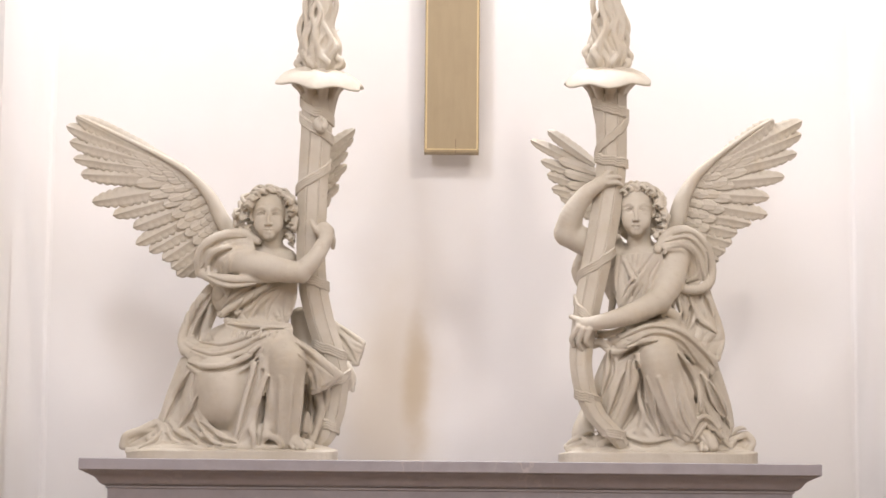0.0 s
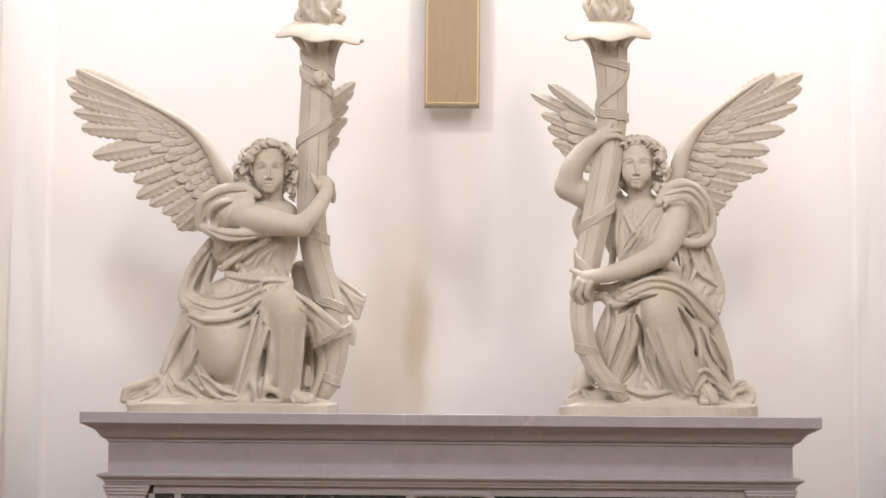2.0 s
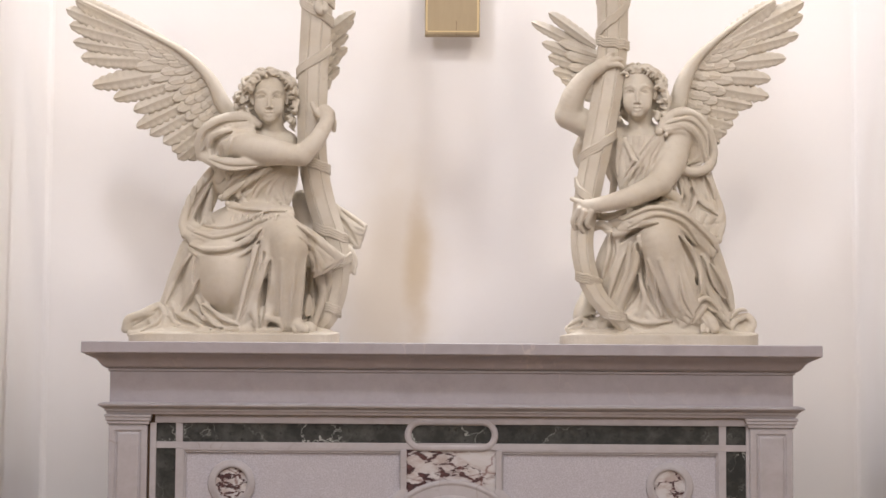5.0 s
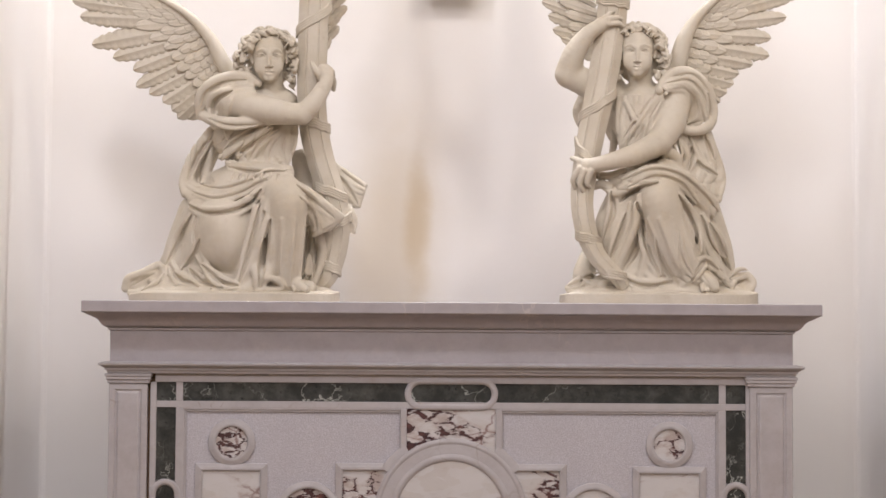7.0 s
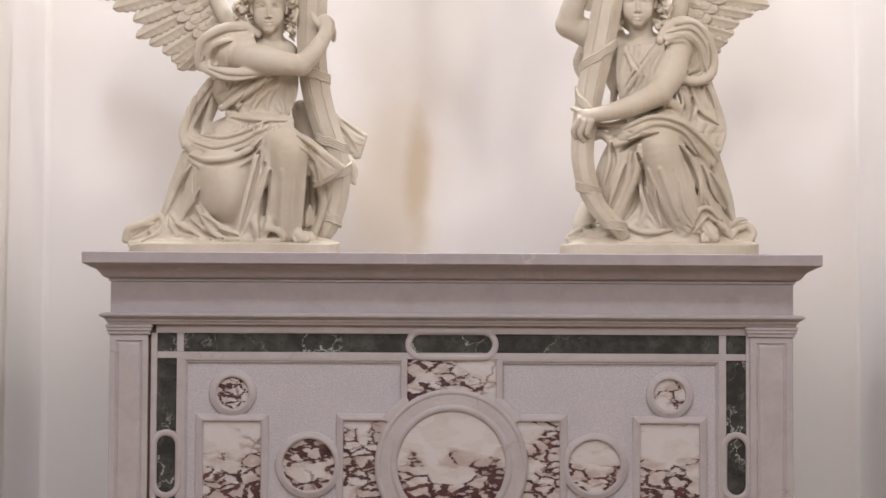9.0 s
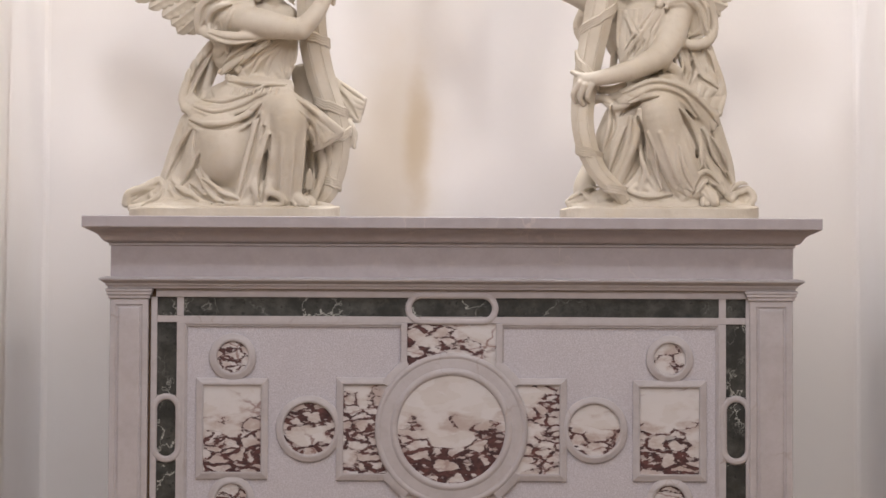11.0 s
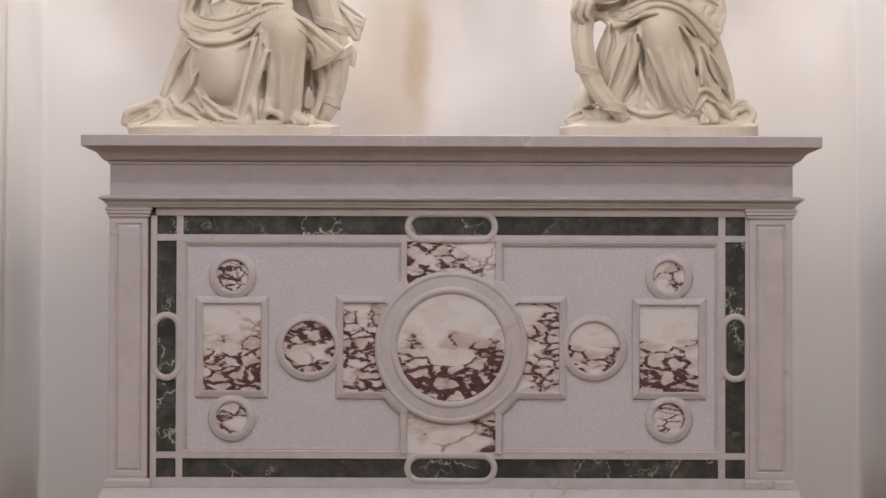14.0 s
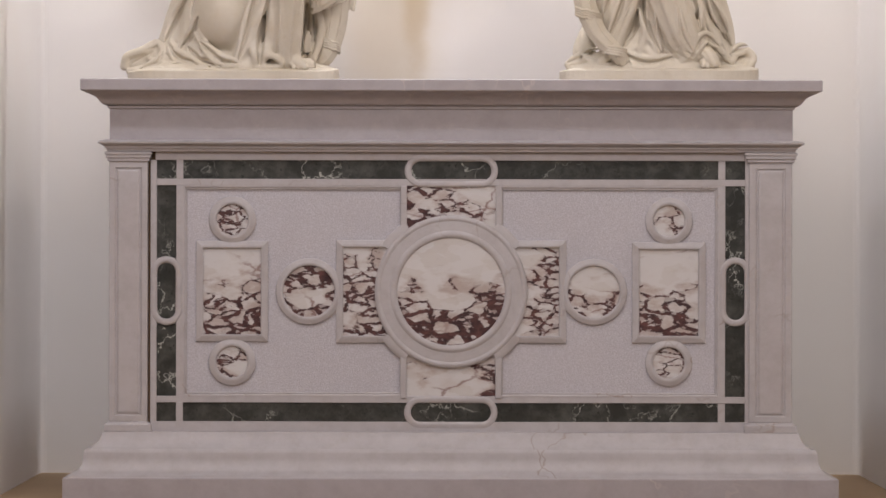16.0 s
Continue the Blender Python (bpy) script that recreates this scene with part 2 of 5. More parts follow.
def round_ring(u, v, r=0.0, n=72, a0=0.0, a1=360.0):
    def at(o, y):
        k = [radians(a0 + (a1 - a0) * i / (n if a1 - a0 == 360 else n - 1)) for i in range(n)]
        return [(gx(u + (r + o) * math.cos(a), y), y, gz(v - (r + o) * math.sin(a), y)) for a in k]
    return at


def long_ring(u0, u1, v0, v1, n=16):
    """A stadium: a long hole with round ends."""
    r = min(u1 - u0, v1 - v0) / 2

    def at(o, y):
        pts = []
        wide = (u1 - u0) > (v1 - v0)
        c = ((u1 - r, v0 + r), (u0 + r, v0 + r)) if wide else ((u0 + r, v0 + r), (u0 + r, v1 - r))
        starts = (-90, 90) if wide else (0, 180)
        for (cu, cv), s in zip(c, starts):
            for i in range(n + 1):
                a = radians(s + 180 * i / n)
                pts.append((gx(cu + (r + o) * math.cos(a), y), y, gz(cv - (r + o) * math.sin(a), y)))
        return pts
    return at


def framed(at, profile):
    """A moulded frame: profile rows are (outward, y)."""
    return loft([at(o, y) for o, y in profile], True)


def plate(at, y0, y1):
    """A flat inlaid plate with a thin body."""
    return loft([at(0, y1), at(0, y0)], True, (True, True))


# ---- the setting ----
WALL_Y = 1.02
NICHE = 1.315
MOUTH = 0.08        # where the niche opens into the room
BEND = 0.02          # radius of its rounded corners
inner = [(-NICHE, MOUTH)] + [(-NICHE + BEND - BEND * math.cos(radians(a)), WALL_Y - BEND + BEND * math.sin(radians(a))) for a in range(0, 91, 30)]
inner += [(-x, y) for x, y in inner[::-1]]
outer = [(-NICHE - 0.3, MOUTH), (-NICHE - 0.3, WALL_Y + 0.3), (NICHE + 0.3, WALL_Y + 0.3), (NICHE + 0.3, MOUTH)][::-1]
plan = inner + outer
bm = loft([[(x, y, z) for x, y in plan] for z in (-0.2, 5.0)], True, (True, True))
setting("wall_north", bm, BACK_WALL, "warm white plastered niche wall behind the altar", "wall")
for name, s in (("wall_west", -1), ("wall_east", 1)):
    bm = bmesh.new()
    box(bm, s * (NICHE + 0.302), s * 5.0, MOUTH, MOUTH + 0.3, -0.2, 5.0)
    setting(name, bm, WALL, "plain white wall beside the niche", "wall")
    bm = bmesh.new()
    box(bm, s * 5.0, s * 5.2, -12.0, MOUTH + 0.3, -0.2, 5.0)
    setting(name + "_room", bm, WALL, "plain white side wall of the room", "wall")
bm = bmesh.new()
box(bm, -5.2, 5.2, -12.2, -12.0, -0.2, 5.0)
setting("wall_south", bm, WALL, "plain white wall at the far end of the room", "wall")
bm = bmesh.new()
box(bm, -5.2, 5.2, -12.2, WALL_Y + 0.3, 5.0, 5.2)
setting("ceiling", bm, WALL, "plain white ceiling", "ceiling")
bm = bmesh.new()
box(bm, -5.2, 5.2, -12.2, WALL_Y + 0.3, -0.2, 0.0)
setting("floor", bm, FLOOR, "plain matt brown floor of the niche", "floor")

# ---- the altar ----
altar = empty("altar", "grey marble altar with inlaid green and red-veined marble panels", "altar")
BACK = 0.86
half = gx(1402, -0.03) - gx(797.5, -0.03)
zt = gz(142, -0.095)


def zs(v, y=-0.03):
    return gz(v, y)


part("core", box(bmesh.new(), -half + 0.06, half - 0.06, 0.03, BACK - 0.02, 0.02, zs(262)), STONE, altar)
part("top_slab", course(half, -0.03, BACK, [(0.0, zs(187)), (0.006, zs(186.9)), (0.014, zs(186)), (0.021, zs(183.5)), (0.026, zs(179.5)), (0.030, zs(176)), (0.036, zs(172.5)), (0.046, zs(168.5)),
     (0.058, zs(165.5)), (0.0655, zs(164.3)), (0.0665, zs(162.5)), (0.0725, zs(162.3)), (0.0737, zs(161.5)), (0.0737, zt + 0.002), (0.0714, zt + 0.004), (0.0, zt + 0.004)]),
     STONE, altar, "projecting moulded grey marble top slab", 40)
part("frieze_moulding", course(half, -0.03, BACK, [(0.0, zs(192)), (0.005, zs(191.6)), (0.006, zs(189.5)), (0.005, zs(187.4)), (0.0, zs(187.2))]), PALE, altar)
part("frieze", course(half, -0.03, BACK, [(0.0, zs(247)), (0.0, zs(192.2))]), STONE, altar, "plain grey marble frieze with fine scratches")
part("architrave", course(half, -0.03, BACK, [(-0.004, zs(268)), (0.006, zs(267.8)), (0.008, zs(263)), (0.013, zs(262.5)), (0.013, zs(259.5)), (0.018, zs(258)), (0.024, zs(255.5)), (0.029, zs(254.5)),
     (0.0305, zs(252)), (0.026, zs(250)), (0.010, zs(247.2)), (0.0, zs(247.1))]), PALE, altar, "pale marble moulding under the frieze", 40)

# pilasters with sunk panels
pc = 0.5 * (gx(193, -0.03) + gx(261, -0.03))
pw = 0.5 * (gx(261, -0.03) - gx(193, -0.03))


def pilaster():
    top = empty("pilaster", "", "")
    for k in ("label", "category"):
        if k in top:
            del top[k]
    hw = pw

    def ring(o, y, z0, z1):
        return [(-hw + o, y, z0 + o), (hw - o, y, z0 + o), (hw - o, y, z1 - o), (-hw + o, y, z1 - o)]
    z0, z1 = zs(746), zs(286.2)
    rows = [(0, 0.05), (0, -0.0285), (0.0015, -0.030), (0.016, -0.030), (0.0175, -0.0275), (0.0195, -0.026), (0.0225, -0.026), (0.0245, -0.029), (0.028, -0.0305), (0.030, -0.0305)]
    part("shaft", loft([ring(o, y, z0, z1) for o, y in rows], True, (True, True)), PALE, top, "", 30)
    cap = [(0.0, zs(286.4)), (0.005, zs(285)), (0.005, zs(280.5)), (0.009, zs(279)), (0.009, zs(274.5)), (0.012, zs(273)), (0.012, zs(269.5)), (0.009, zs(268.4))]
    part("capital", loft([[(-hw - o, 0.05, z), (-hw - o, -0.03 - o, z), (hw + o, -0.03 - o, z), (hw + o, 0.05, z)] for o, z in cap], True, (True, True)), PALE, top, "", 30)
    foot = [(0.012, zs(763.5)), (0.012, zs(752)), (0.0105, zs(750.5)), (0.004, zs(748.5)), (0.0, zs(746.2))]
    part("foot", loft([[(-hw - o, 0.05, z), (-hw - o, -0.03 - o, z), (hw + o, -0.03 - o, z), (hw + o, 0.05, z)] for o, z in foot], True, (True, True)), PALE, top, "", 30)
    top.parent = altar
    return top


left = pilaster()
left.location = (pc, 0, 0)
right = copy_thing(left, pose(0.5 * (gx(1326, -0.03) + gx(1402, -0.03)), 0, 0))
right.scale.x = 76 / 68

part("base_moulding", course(half, -0.03, BACK, [(0.016, zs(764)), (0.018, zs(768)), (0.021, zs(774)), (0.027, zs(781)), (0.036, zs(787)), (0.042, zs(790.5)), (0.0425, zs(792.5)), (0.046, zs(793)),
     (0.056, zs(795, -0.1)), (0.061, zs(798, -0.1)), (0.0635, zs(803, -0.1)), (0.0635, zs(811, -0.1)), (0.066, zs(820, -0.1)), (0.073, zs(830, -0.1)), (0.085, zs(838, -0.1)), (0.099, zs(842.5, -0.13)), (0.102, zs(845, -0.13)),
     (0.0, zs(845.2, -0.13))][::-1]), PALE, altar, "pale marble base moulding", 45)
part("plinth", course(half, -0.03, BACK, [(0.115, 0.0), (0.115, zs(848, -0.145)), (0.113, zs(846, -0.145)), (0.0, zs(845.4, -0.145))]), STONE, altar, "grey marble plinth block")

# the front panel: backing, rails, green strips, field
front = empty("front_panel", "", "")
for k in ("label", "category"):
    if k in front:
        del front[k]
front.parent = altar
front.location = (0, -0.018, 0)
part("joint", slab(258, 277, 268, 762, 0.012, 0.03, 0), DARK, front, "dark open joint beside the pilaster")
part("backing", slab(276, 1326, 266, 763, 0.008, 0.0118, 0), PALE, front)
part("field", slab(330, 1272, 333, 697, 0.0045, 0.0075, 0), FIELD, front, "bush-hammered pale marble field")
RAIL = -0.004


def rail(u0, u1, v0, v1, y=RAIL):
    part("rail", slab(u0, u1, v0, v1, y, 0.0078, 0.0012), PALE, front)


rail(276, 1326, 268.4, 283.4)
rail(267.5, 1326, 745, 763)
rail(267.5, 278.4, 283.5, 744.9)
rail(1317.5, 1326, 283.5, 744.9)
for v0, v1 in ((316.5, 328), (700, 711.5)):
    rail(278.5, 1317.4, v0, v1, RAIL + 0.0004)
for u0, u1 in ((313, 325), (1270, 1282.5)):
    for v0, v1 in ((283.5, 316.4), (328.1, 699.9), (711.6, 744.9)):
        rail(u0, u1, v0, v1)
for u0, u1, v0, v1 in ((278.5, 313, 283.5, 316.4), (325, 721, 283.5, 316.4), (876, 1270, 283.5, 316.4), (1282.5, 1317.4, 283.5, 316.4),
                       (278.5, 313, 711.6, 744.9), (325, 721, 711.6, 744.9), (876, 1270, 711.6, 744.9), (1282.5, 1317.4, 711.6, 744.9),
                       (278.5, 313, 328.1, 456), (278.5, 313, 573, 699.9), (1282.5, 1317.4, 328.1, 456), (1282.5, 1317.4, 573, 699.9)):
    part("green_strip", slab(u0, u1, v0, v1, 0.0015, 0.0076, 0), GREEN, front, "dark green veined marble strip")
for u0, u1, v0, v1 in ((727.5, 869.5, 285, 319), (727.5, 869.5, 711.5, 745), (279.5, 312, 465, 564), (1284, 1316.5, 465, 564)):
    part("green_oval", plate(long_ring(u0, u1, v0, v1), 0.0015, 0.0074), GREEN, front, "dark green marble inlay with rounded ends")
    part("oval_frame", framed(long_ring(u0, u1, v0, v1), [(-0.5, 0.007), (0.0, -0.002), (1.5, -0.005), (4.0, -0.0068), (8.0, -0.0068), (10.5, -0.005), (11.5, -0.002), (11.8, 0.0074)]), PALE, front, "pale rounded marble ring", 24)

# moulded edge round the field, in two halves beside the cross
MOULD = [(0.0, 0.0046), (0.4, 0.001), (2.0, -0.001), (4.0, 0.0), (5.5, -0.0035), (8.0, -0.0045), (10.0, -0.0042)]
for u0, u1 in ((332.5, 708), (890, 1264)):
    part("field_moulding", framed(rect_ring(u0, u1, 336, 693), [(o * 0.8, y - 0.0003) for o, y in MOULD]), PALE, front, "", 20)

# cross of breccia with its moulded frames
FRAME = [(0.0, 0.006), (0.2, -0.006), (1.0, -0.0078), (3.2, -0.0082), (3.8, -0.0070), (5.0, -0.0072), (10.0, -0.0035), (12.0, -0.0025), (12.5, -0.001), (12.8, 0.0044)]
BRECCIA = {
    "top": breccia("breccia_top", (3.1, 0.4, 1.7), 10, 0.22, 1.0, 0.9, 0.45, 2.4, 1.6),
    "bottom": breccia("breccia_bottom", (5.3, 0.1, 2.9), 8, 0.13, 0.5, 1.3, 0.4, 2.2, -1.4),
    "left": breccia("breccia_arm_west", (1.9, 0.7, 0.3), 8, 0.24, 1.6, -0.5, 0.3, 3.2),
    "right": breccia("breccia_arm_east", (7.7, 0.2, 4.1), 10, 0.18, 0.0, 0.9, 0.35),
    "centre": breccia("breccia_centre", (2.3, 0.9, 6.1), 8, 0.15, 2.3, -0.25, 0.25, 2.6, -0.15),
}


def inlay(name, at, mat, frame_profile, y=0.0005, label="white marble inlay veined wine red", ring="frame"):
    ob = part(name, plate(at, y, 0.0043), mat, front, label)
    c = at(0, 0)
    mid = Vector((sum(p[0] for p in c) / len(c), 0, sum(p[2] for p in c) / len(c)))
    ob.data.transform(Matrix.Translation(-mid))
    ob.location = mid
    if frame_profile:
        part(ring, framed(at, frame_profile), PALE, front, "pale moulded marble frame", 13)
    return ob


inlay("breccia_panel", rect_ring(720, 877, 328.3, 410), BRECCIA["top"], None)
inlay("breccia_panel", rect_ring(720, 877, 620, 703), BRECCIA["bottom"], None)
inlay("breccia_panel", rect_ring(608, 705, 437, 593), BRECCIA["left"], None)
inlay("breccia_panel", rect_ring(895, 989, 437, 593), BRECCIA["right"], None)
part("arm_frame", framed(rect_ring(608, 989, 437, 593), FRAME), PALE, front, "pale moulded marble frame", 13)
for u0, u1 in ((709, 720), (877, 888)):
    for v0, v1 in ((328.2, 420), (612, 703.5)):
        part("bar_moulding", slab(u0, u1, v0, v1, -0.0085, 0.0043, 0.0022), PALE, front)
for a in (45, 135, 225, 315):
    at = round_ring(798.5, 515, 0, 9, a - 11, a + 11)
    part("corner_moulding", loft([at(o, y) for o, y in ((134, 0.004), (134, -0.0095), (145, -0.0085), (148, -0.005), (148.5, 0.004))], False), PALE, front, "", 35)
part("medallion_disc", plate(round_ring(798.5, 515, 120), 0.0005, 0.0042), PALE, front)
inlay("centre_medallion", round_ring(798.5, 515, 96), BRECCIA["centre"], None, -0.0095)
part("medallion_frame", framed(round_ring(798.5, 515, 96, 96), [(-1.5, -0.006), (-1.0, -0.011), (1, -0.0145), (4, -0.0165), (7, -0.0165), (10.5, -0.0140), (11.5, -0.0120), (29, -0.0105), (30, -0.0118),
     (33, -0.0132), (36, -0.0122), (38.5, -0.009), (39.5, 0.0043)]), PALE, front, "broad pale marble ring round the medallion", 16)

# side panels and roundels
PANEL = [(0.0, 0.0046), (0.2, -0.005), (1.0, -0.0070), (3.4, -0.0074), (4.0, -0.0062), (5.0, -0.0064), (10.0, -0.003), (12.2, -0.002), (12.8, -0.0005), (13.0, 0.0044)]
ROUND = [(0.0, 0.0046), (0.2, -0.004), (1.2, -0.0062), (3.5, -0.0072), (6.0, -0.0068), (10.0, -0.0042), (12.8, -0.003), (14.0, -0.001), (14.3, 0.0044)]
inlay("breccia_panel", rect_ring(361, 462.5, 439, 591), breccia("breccia_panel_west", (9.2, 0.3, 3.3), 8, 0.14, 2.2, -0.4, 0.35, 2.8, -0.2), PANEL)
inlay("breccia_panel", rect_ring(1131, 1235, 440, 592), breccia("breccia_panel_east", (4.4, 0.8, 8.8), 8, 0.08, 2.2, -0.3, 0.55, 2.6, -0.1), PANEL)
for u, v, r, args in ((412, 389, 27.5, ((6.6, 0.2, 0.9), 13, 0.24, 0.0, -0.5, 0.1)), (412, 640, 27.5, ((4.7, 0.6, 3.9), 11, 0.24, 0.0, 0.9, 0.6)),
                      (1183, 389.5, 27.5, ((0.7, 0.5, 5.5), 11, 0.10, 0.0, 0.7, 0.15)), (1183, 640, 27.5, ((2.9, 0.1, 7.3), 12, 0.14, 0.0, 0.6, 0.4)),
                      (547.5, 515, 45.5, ((5.9, 0.9, 1.1), 9, 0.24, 0.0, -0.4, 0.15)), (1050.5, 515, 45.5, ((3.7, 0.3, 9.4), 10, 0.13, 1.5, 0.2, 0.5))):
    rim = [(o * (1.0 if r < 40 else 0.93), y) for o, y in ROUND]
    inlay("roundel", round_ring(u, v, r, 56), breccia("breccia_roundel", *args), rim, 0.0005, "round white marble inlay veined wine red", "roundel_frame")

# ---- crucifix shaft on the wall ----
cross = empty("cross_shaft", "lower end of a gilded wooden cross shaft with lighter edge lines", "cross", at=(0, 0, 0))
CY = WALL_Y - 0.115
k = (DIST + CY) / DIST * U
cx = CAM_X + 11.5 * k * 1.01
cz = EYE + math.tan(radians(8.222) + math.atan((441 - 268.5) / 4700)) * (DIST + CY)
hw = 48.5 * k * 1.017
part("shaft", box(bmesh.new(), cx - hw, cx + hw, CY, CY + 0.05, cz, 4.6, 0.003), WOOD, cross)
for s in (-1, 1):
    part("edge_line", box(bmesh.new(), cx + s * hw * 0.93 - 0.0025, cx + s * hw * 0.93 + 0.0025, CY - 0.0015, CY + 0.004, cz + 0.012, 4.58), GILT, cross, "lighter gilt edge line")
part("edge_line", box(bmesh.new(), cx - hw * 0.93, cx + hw * 0.93, CY - 0.0017, CY + 0.004, cz + 0.008, cz + 0.012), GILT, cross, "lighter gilt edge line")
part("crack", box(bmesh.new(), cx + 0.012, cx + 0.014, CY - 0.0006, CY + 0.01, cz - 0.0005, cz + 0.045), DARK, cross, "dark drying crack at the foot")
part("wall_bracket", box(bmesh.new(), cx - 0.03, cx + 0.03, CY + 0.0502, WALL_Y, 3.4, 3.5), WOOD, cross)

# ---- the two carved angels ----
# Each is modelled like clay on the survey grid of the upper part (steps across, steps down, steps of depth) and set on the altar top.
ALTAR_TOP = zt + 0.004
STATUE_Y = 0.33


def upper(p):
    """Rows of (across, down, depth) on the upper survey grid to metres."""
    p = np.asarray(p, float)
    depth = STATUE_Y + p[:, 2] * (DIST + STATUE_Y) / 4700
    r = radians(0.517)
    a, b = p[:, 0] - 784, 441 - p[:, 1]
    a, b = a * math.cos(r) - b * math.sin(r), a * math.sin(r) + b * math.cos(r)
    t = radians(8.222)
    fwd, up = math.cos(t) - b / 4700 * math.sin(t), math.sin(t) + b / 4700 * math.cos(t)
    k = (DIST + depth) / fwd
    return np.stack([CAM_X + a / 4700 * k, depth, EYE + up * k], 1)


def spline(pts, n):
    """A smooth curve through rows of numbers."""
    p = np.asarray(pts, float)
    if len(p) == 2:
        s = np.linspace(0, 1, n)[:, None]
        return p[0] * (1 - s) + p[1] * s
    q = np.vstack([2 * p[0] - p[1], p, 2 * p[-1] - p[-2]])
    s = np.linspace(0, len(p) - 1 - 1e-9, n)
    i = s.astype(int)
    f = (s - i)[:, None]
    a, b, c, d = q[i], q[i + 1], q[i + 2], q[i + 3]
    return 0.5 * (2 * b + (c - a) * f + (2 * a - 5 * b + 4 * c - d) * f ** 2 + (3 * b - a - 3 * c + d) * f ** 3)


class Clay:
    """A block of clay: rounded forms are blended into it and grooves cut out, then its skin is taken."""

    def __init__(self, lo, hi, h):
        self.lo, self.h = np.array(lo, float), h
        self.n = np.ceil((np.array(hi) - self.lo) / h).astype(int) + 1
        self.f = np.full(self.n, 40.0, np.float32)
        self.axes = [(self.lo[i] + h * np.arange(self.n[i])).astype(np.float32) for i in range(3)]

    def window(self, lo, hi):
        a = np.clip(np.floor((np.array(lo) - self.lo) / self.h).astype(int), 0, self.n)
        b = np.clip(np.ceil((np.array(hi) - self.lo) / self.h).astype(int) + 1, 0, self.n)
        if (b <= a).any():
            return None, None
        s = tuple(slice(i, j) for i, j in zip(a, b))
        return s, (self.axes[0][s[0]][:, None, None], self.axes[1][s[1]][None, :, None], self.axes[2][s[2]][None, None, :])

    def blend(self, s, d, k, cut=False):
        f = self.f[s]
        if cut:
            d = -d
            h = np.clip(0.5 - 0.5 * (f - d) / k, 0, 1)
            self.f[s] = f * (1 - h) + d * h + k * h * (1 - h)
        else:
            h = np.clip(0.5 + 0.5 * (f - d) / k, 0, 1)
            self.f[s] = f * (1 - h) + d * h - k * h * (1 - h)

    def blob(self, c, r, k=8.0, cut=False, turn=0.0):
        m = max(r) + k + 4
        s, p = self.window([c[i] - m for i in range(3)], [c[i] + m for i in range(3)])
        if s is None:
            return
        x, y, z = p[0] - c[0], p[1] - c[1], p[2] - c[2]
        ct, st = math.cos(radians(turn)), math.sin(radians(turn))
        x, y = x * ct + y * st, y * ct - x * st
        k0 = np.sqrt((x / r[0]) ** 2 + (y / r[1]) ** 2 + (z / r[2]) ** 2)
        k1 = np.sqrt((x / r[0] ** 2) ** 2 + (y / r[1] ** 2) ** 2 + (z / r[2] ** 2) ** 2) + 1e-9
        self.blend(s, (k0 * (k0 - 1) / k1).astype(np.float32), k, cut)

    def chain(self, lines, pad):
        """Distance to round bars along several lines at once; each line's rows are (across, down, depth, radius)."""
        every = np.vstack(lines)
        m = every[:, 3].max() + pad
        s, g = self.window(every[:, :3].min(0) - m, every[:, :3].max(0) + m)
        if s is None:
            return None, None
        best = np.full([v.stop - v.start for v in s], 40.0, np.float32)
        base = np.array([v.start for v in s])
        for p in lines:
            for a, b in zip(p, p[1:]):
                r = max(a[3], b[3]) + pad
                w, q = self.window(np.minimum(a, b)[:3] - r, np.maximum(a, b)[:3] + r)
                if w is None:
                    continue
                ab = (b - a)[:3]
                q = [q[i] - np.float32(a[i]) for i in range(3)]
                t = np.clip((q[0] * ab[0] + q[1] * ab[1] + q[2] * ab[2]) / max(ab @ ab, 1e-6), 0, 1).astype(np.float32)
                d = np.sqrt(sum((q[i] - t * np.float32(ab[i])) ** 2 for i in range(3))) - (a[3] + t * np.float32(b[3] - a[3]))
                at = tuple(slice(v.start - o, v.stop - o) for v, o in zip(w, base))
                best[at] = np.minimum(best[at], d)
        return s, best

    def stroke(self, pts, k=5.0, cut=False, smooth=True):
        p = np.asarray(pts, float)
        if smooth and len(p) > 2:
            p = spline(p, (len(p) - 1) * 5 + 1)
        s, d = self.chain([p], k + 5)
        if s is not None:
            self.blend(s, d, k, cut)

    def drape(self, a, b, n, r, wave, k=4.0, rng=None, thick=0.0):
        """One sheet of cloth between two edge lines, with n rounded folds and sharp hollows between them."""
        m = 13
        a, b = spline(a, m), spline(b, m)
        t = np.linspace(0, 1, 6 * n + 1)
        shift = rng.uniform(0, 6.28) if rng is not None else 0.0
        s = np.linspace(0, 1, m)
        lines = []
        for u in t:
            row = a * (1 - u) + b * u
            # folds wander, divide and die away along the cloth
            ph = math.pi * n * (u + 0.10 * np.sin(4.2 * s + shift + 3 * u) + 0.04 * np.sin(9 * s + 2 * shift))
            crest = np.abs(np.sin(ph)) ** 0.7
            height = wave * (0.65 + 0.35 * np.sin(5 * s + shift + 7 * u)) * (0.5 + 0.5 * np.sin(np.pi * (0.15 + 0.7 * s)))
            row = row.copy()
            row[:, 2] -= height * (1.5 * crest - 0.5)
            lines.append(np.hstack([row, np.full((m, 1), thick or max(3.0, r * 0.75))]))
        q, d = self.chain(lines, k + 5)
        if q is not None:
            self.blend(q, d, k)

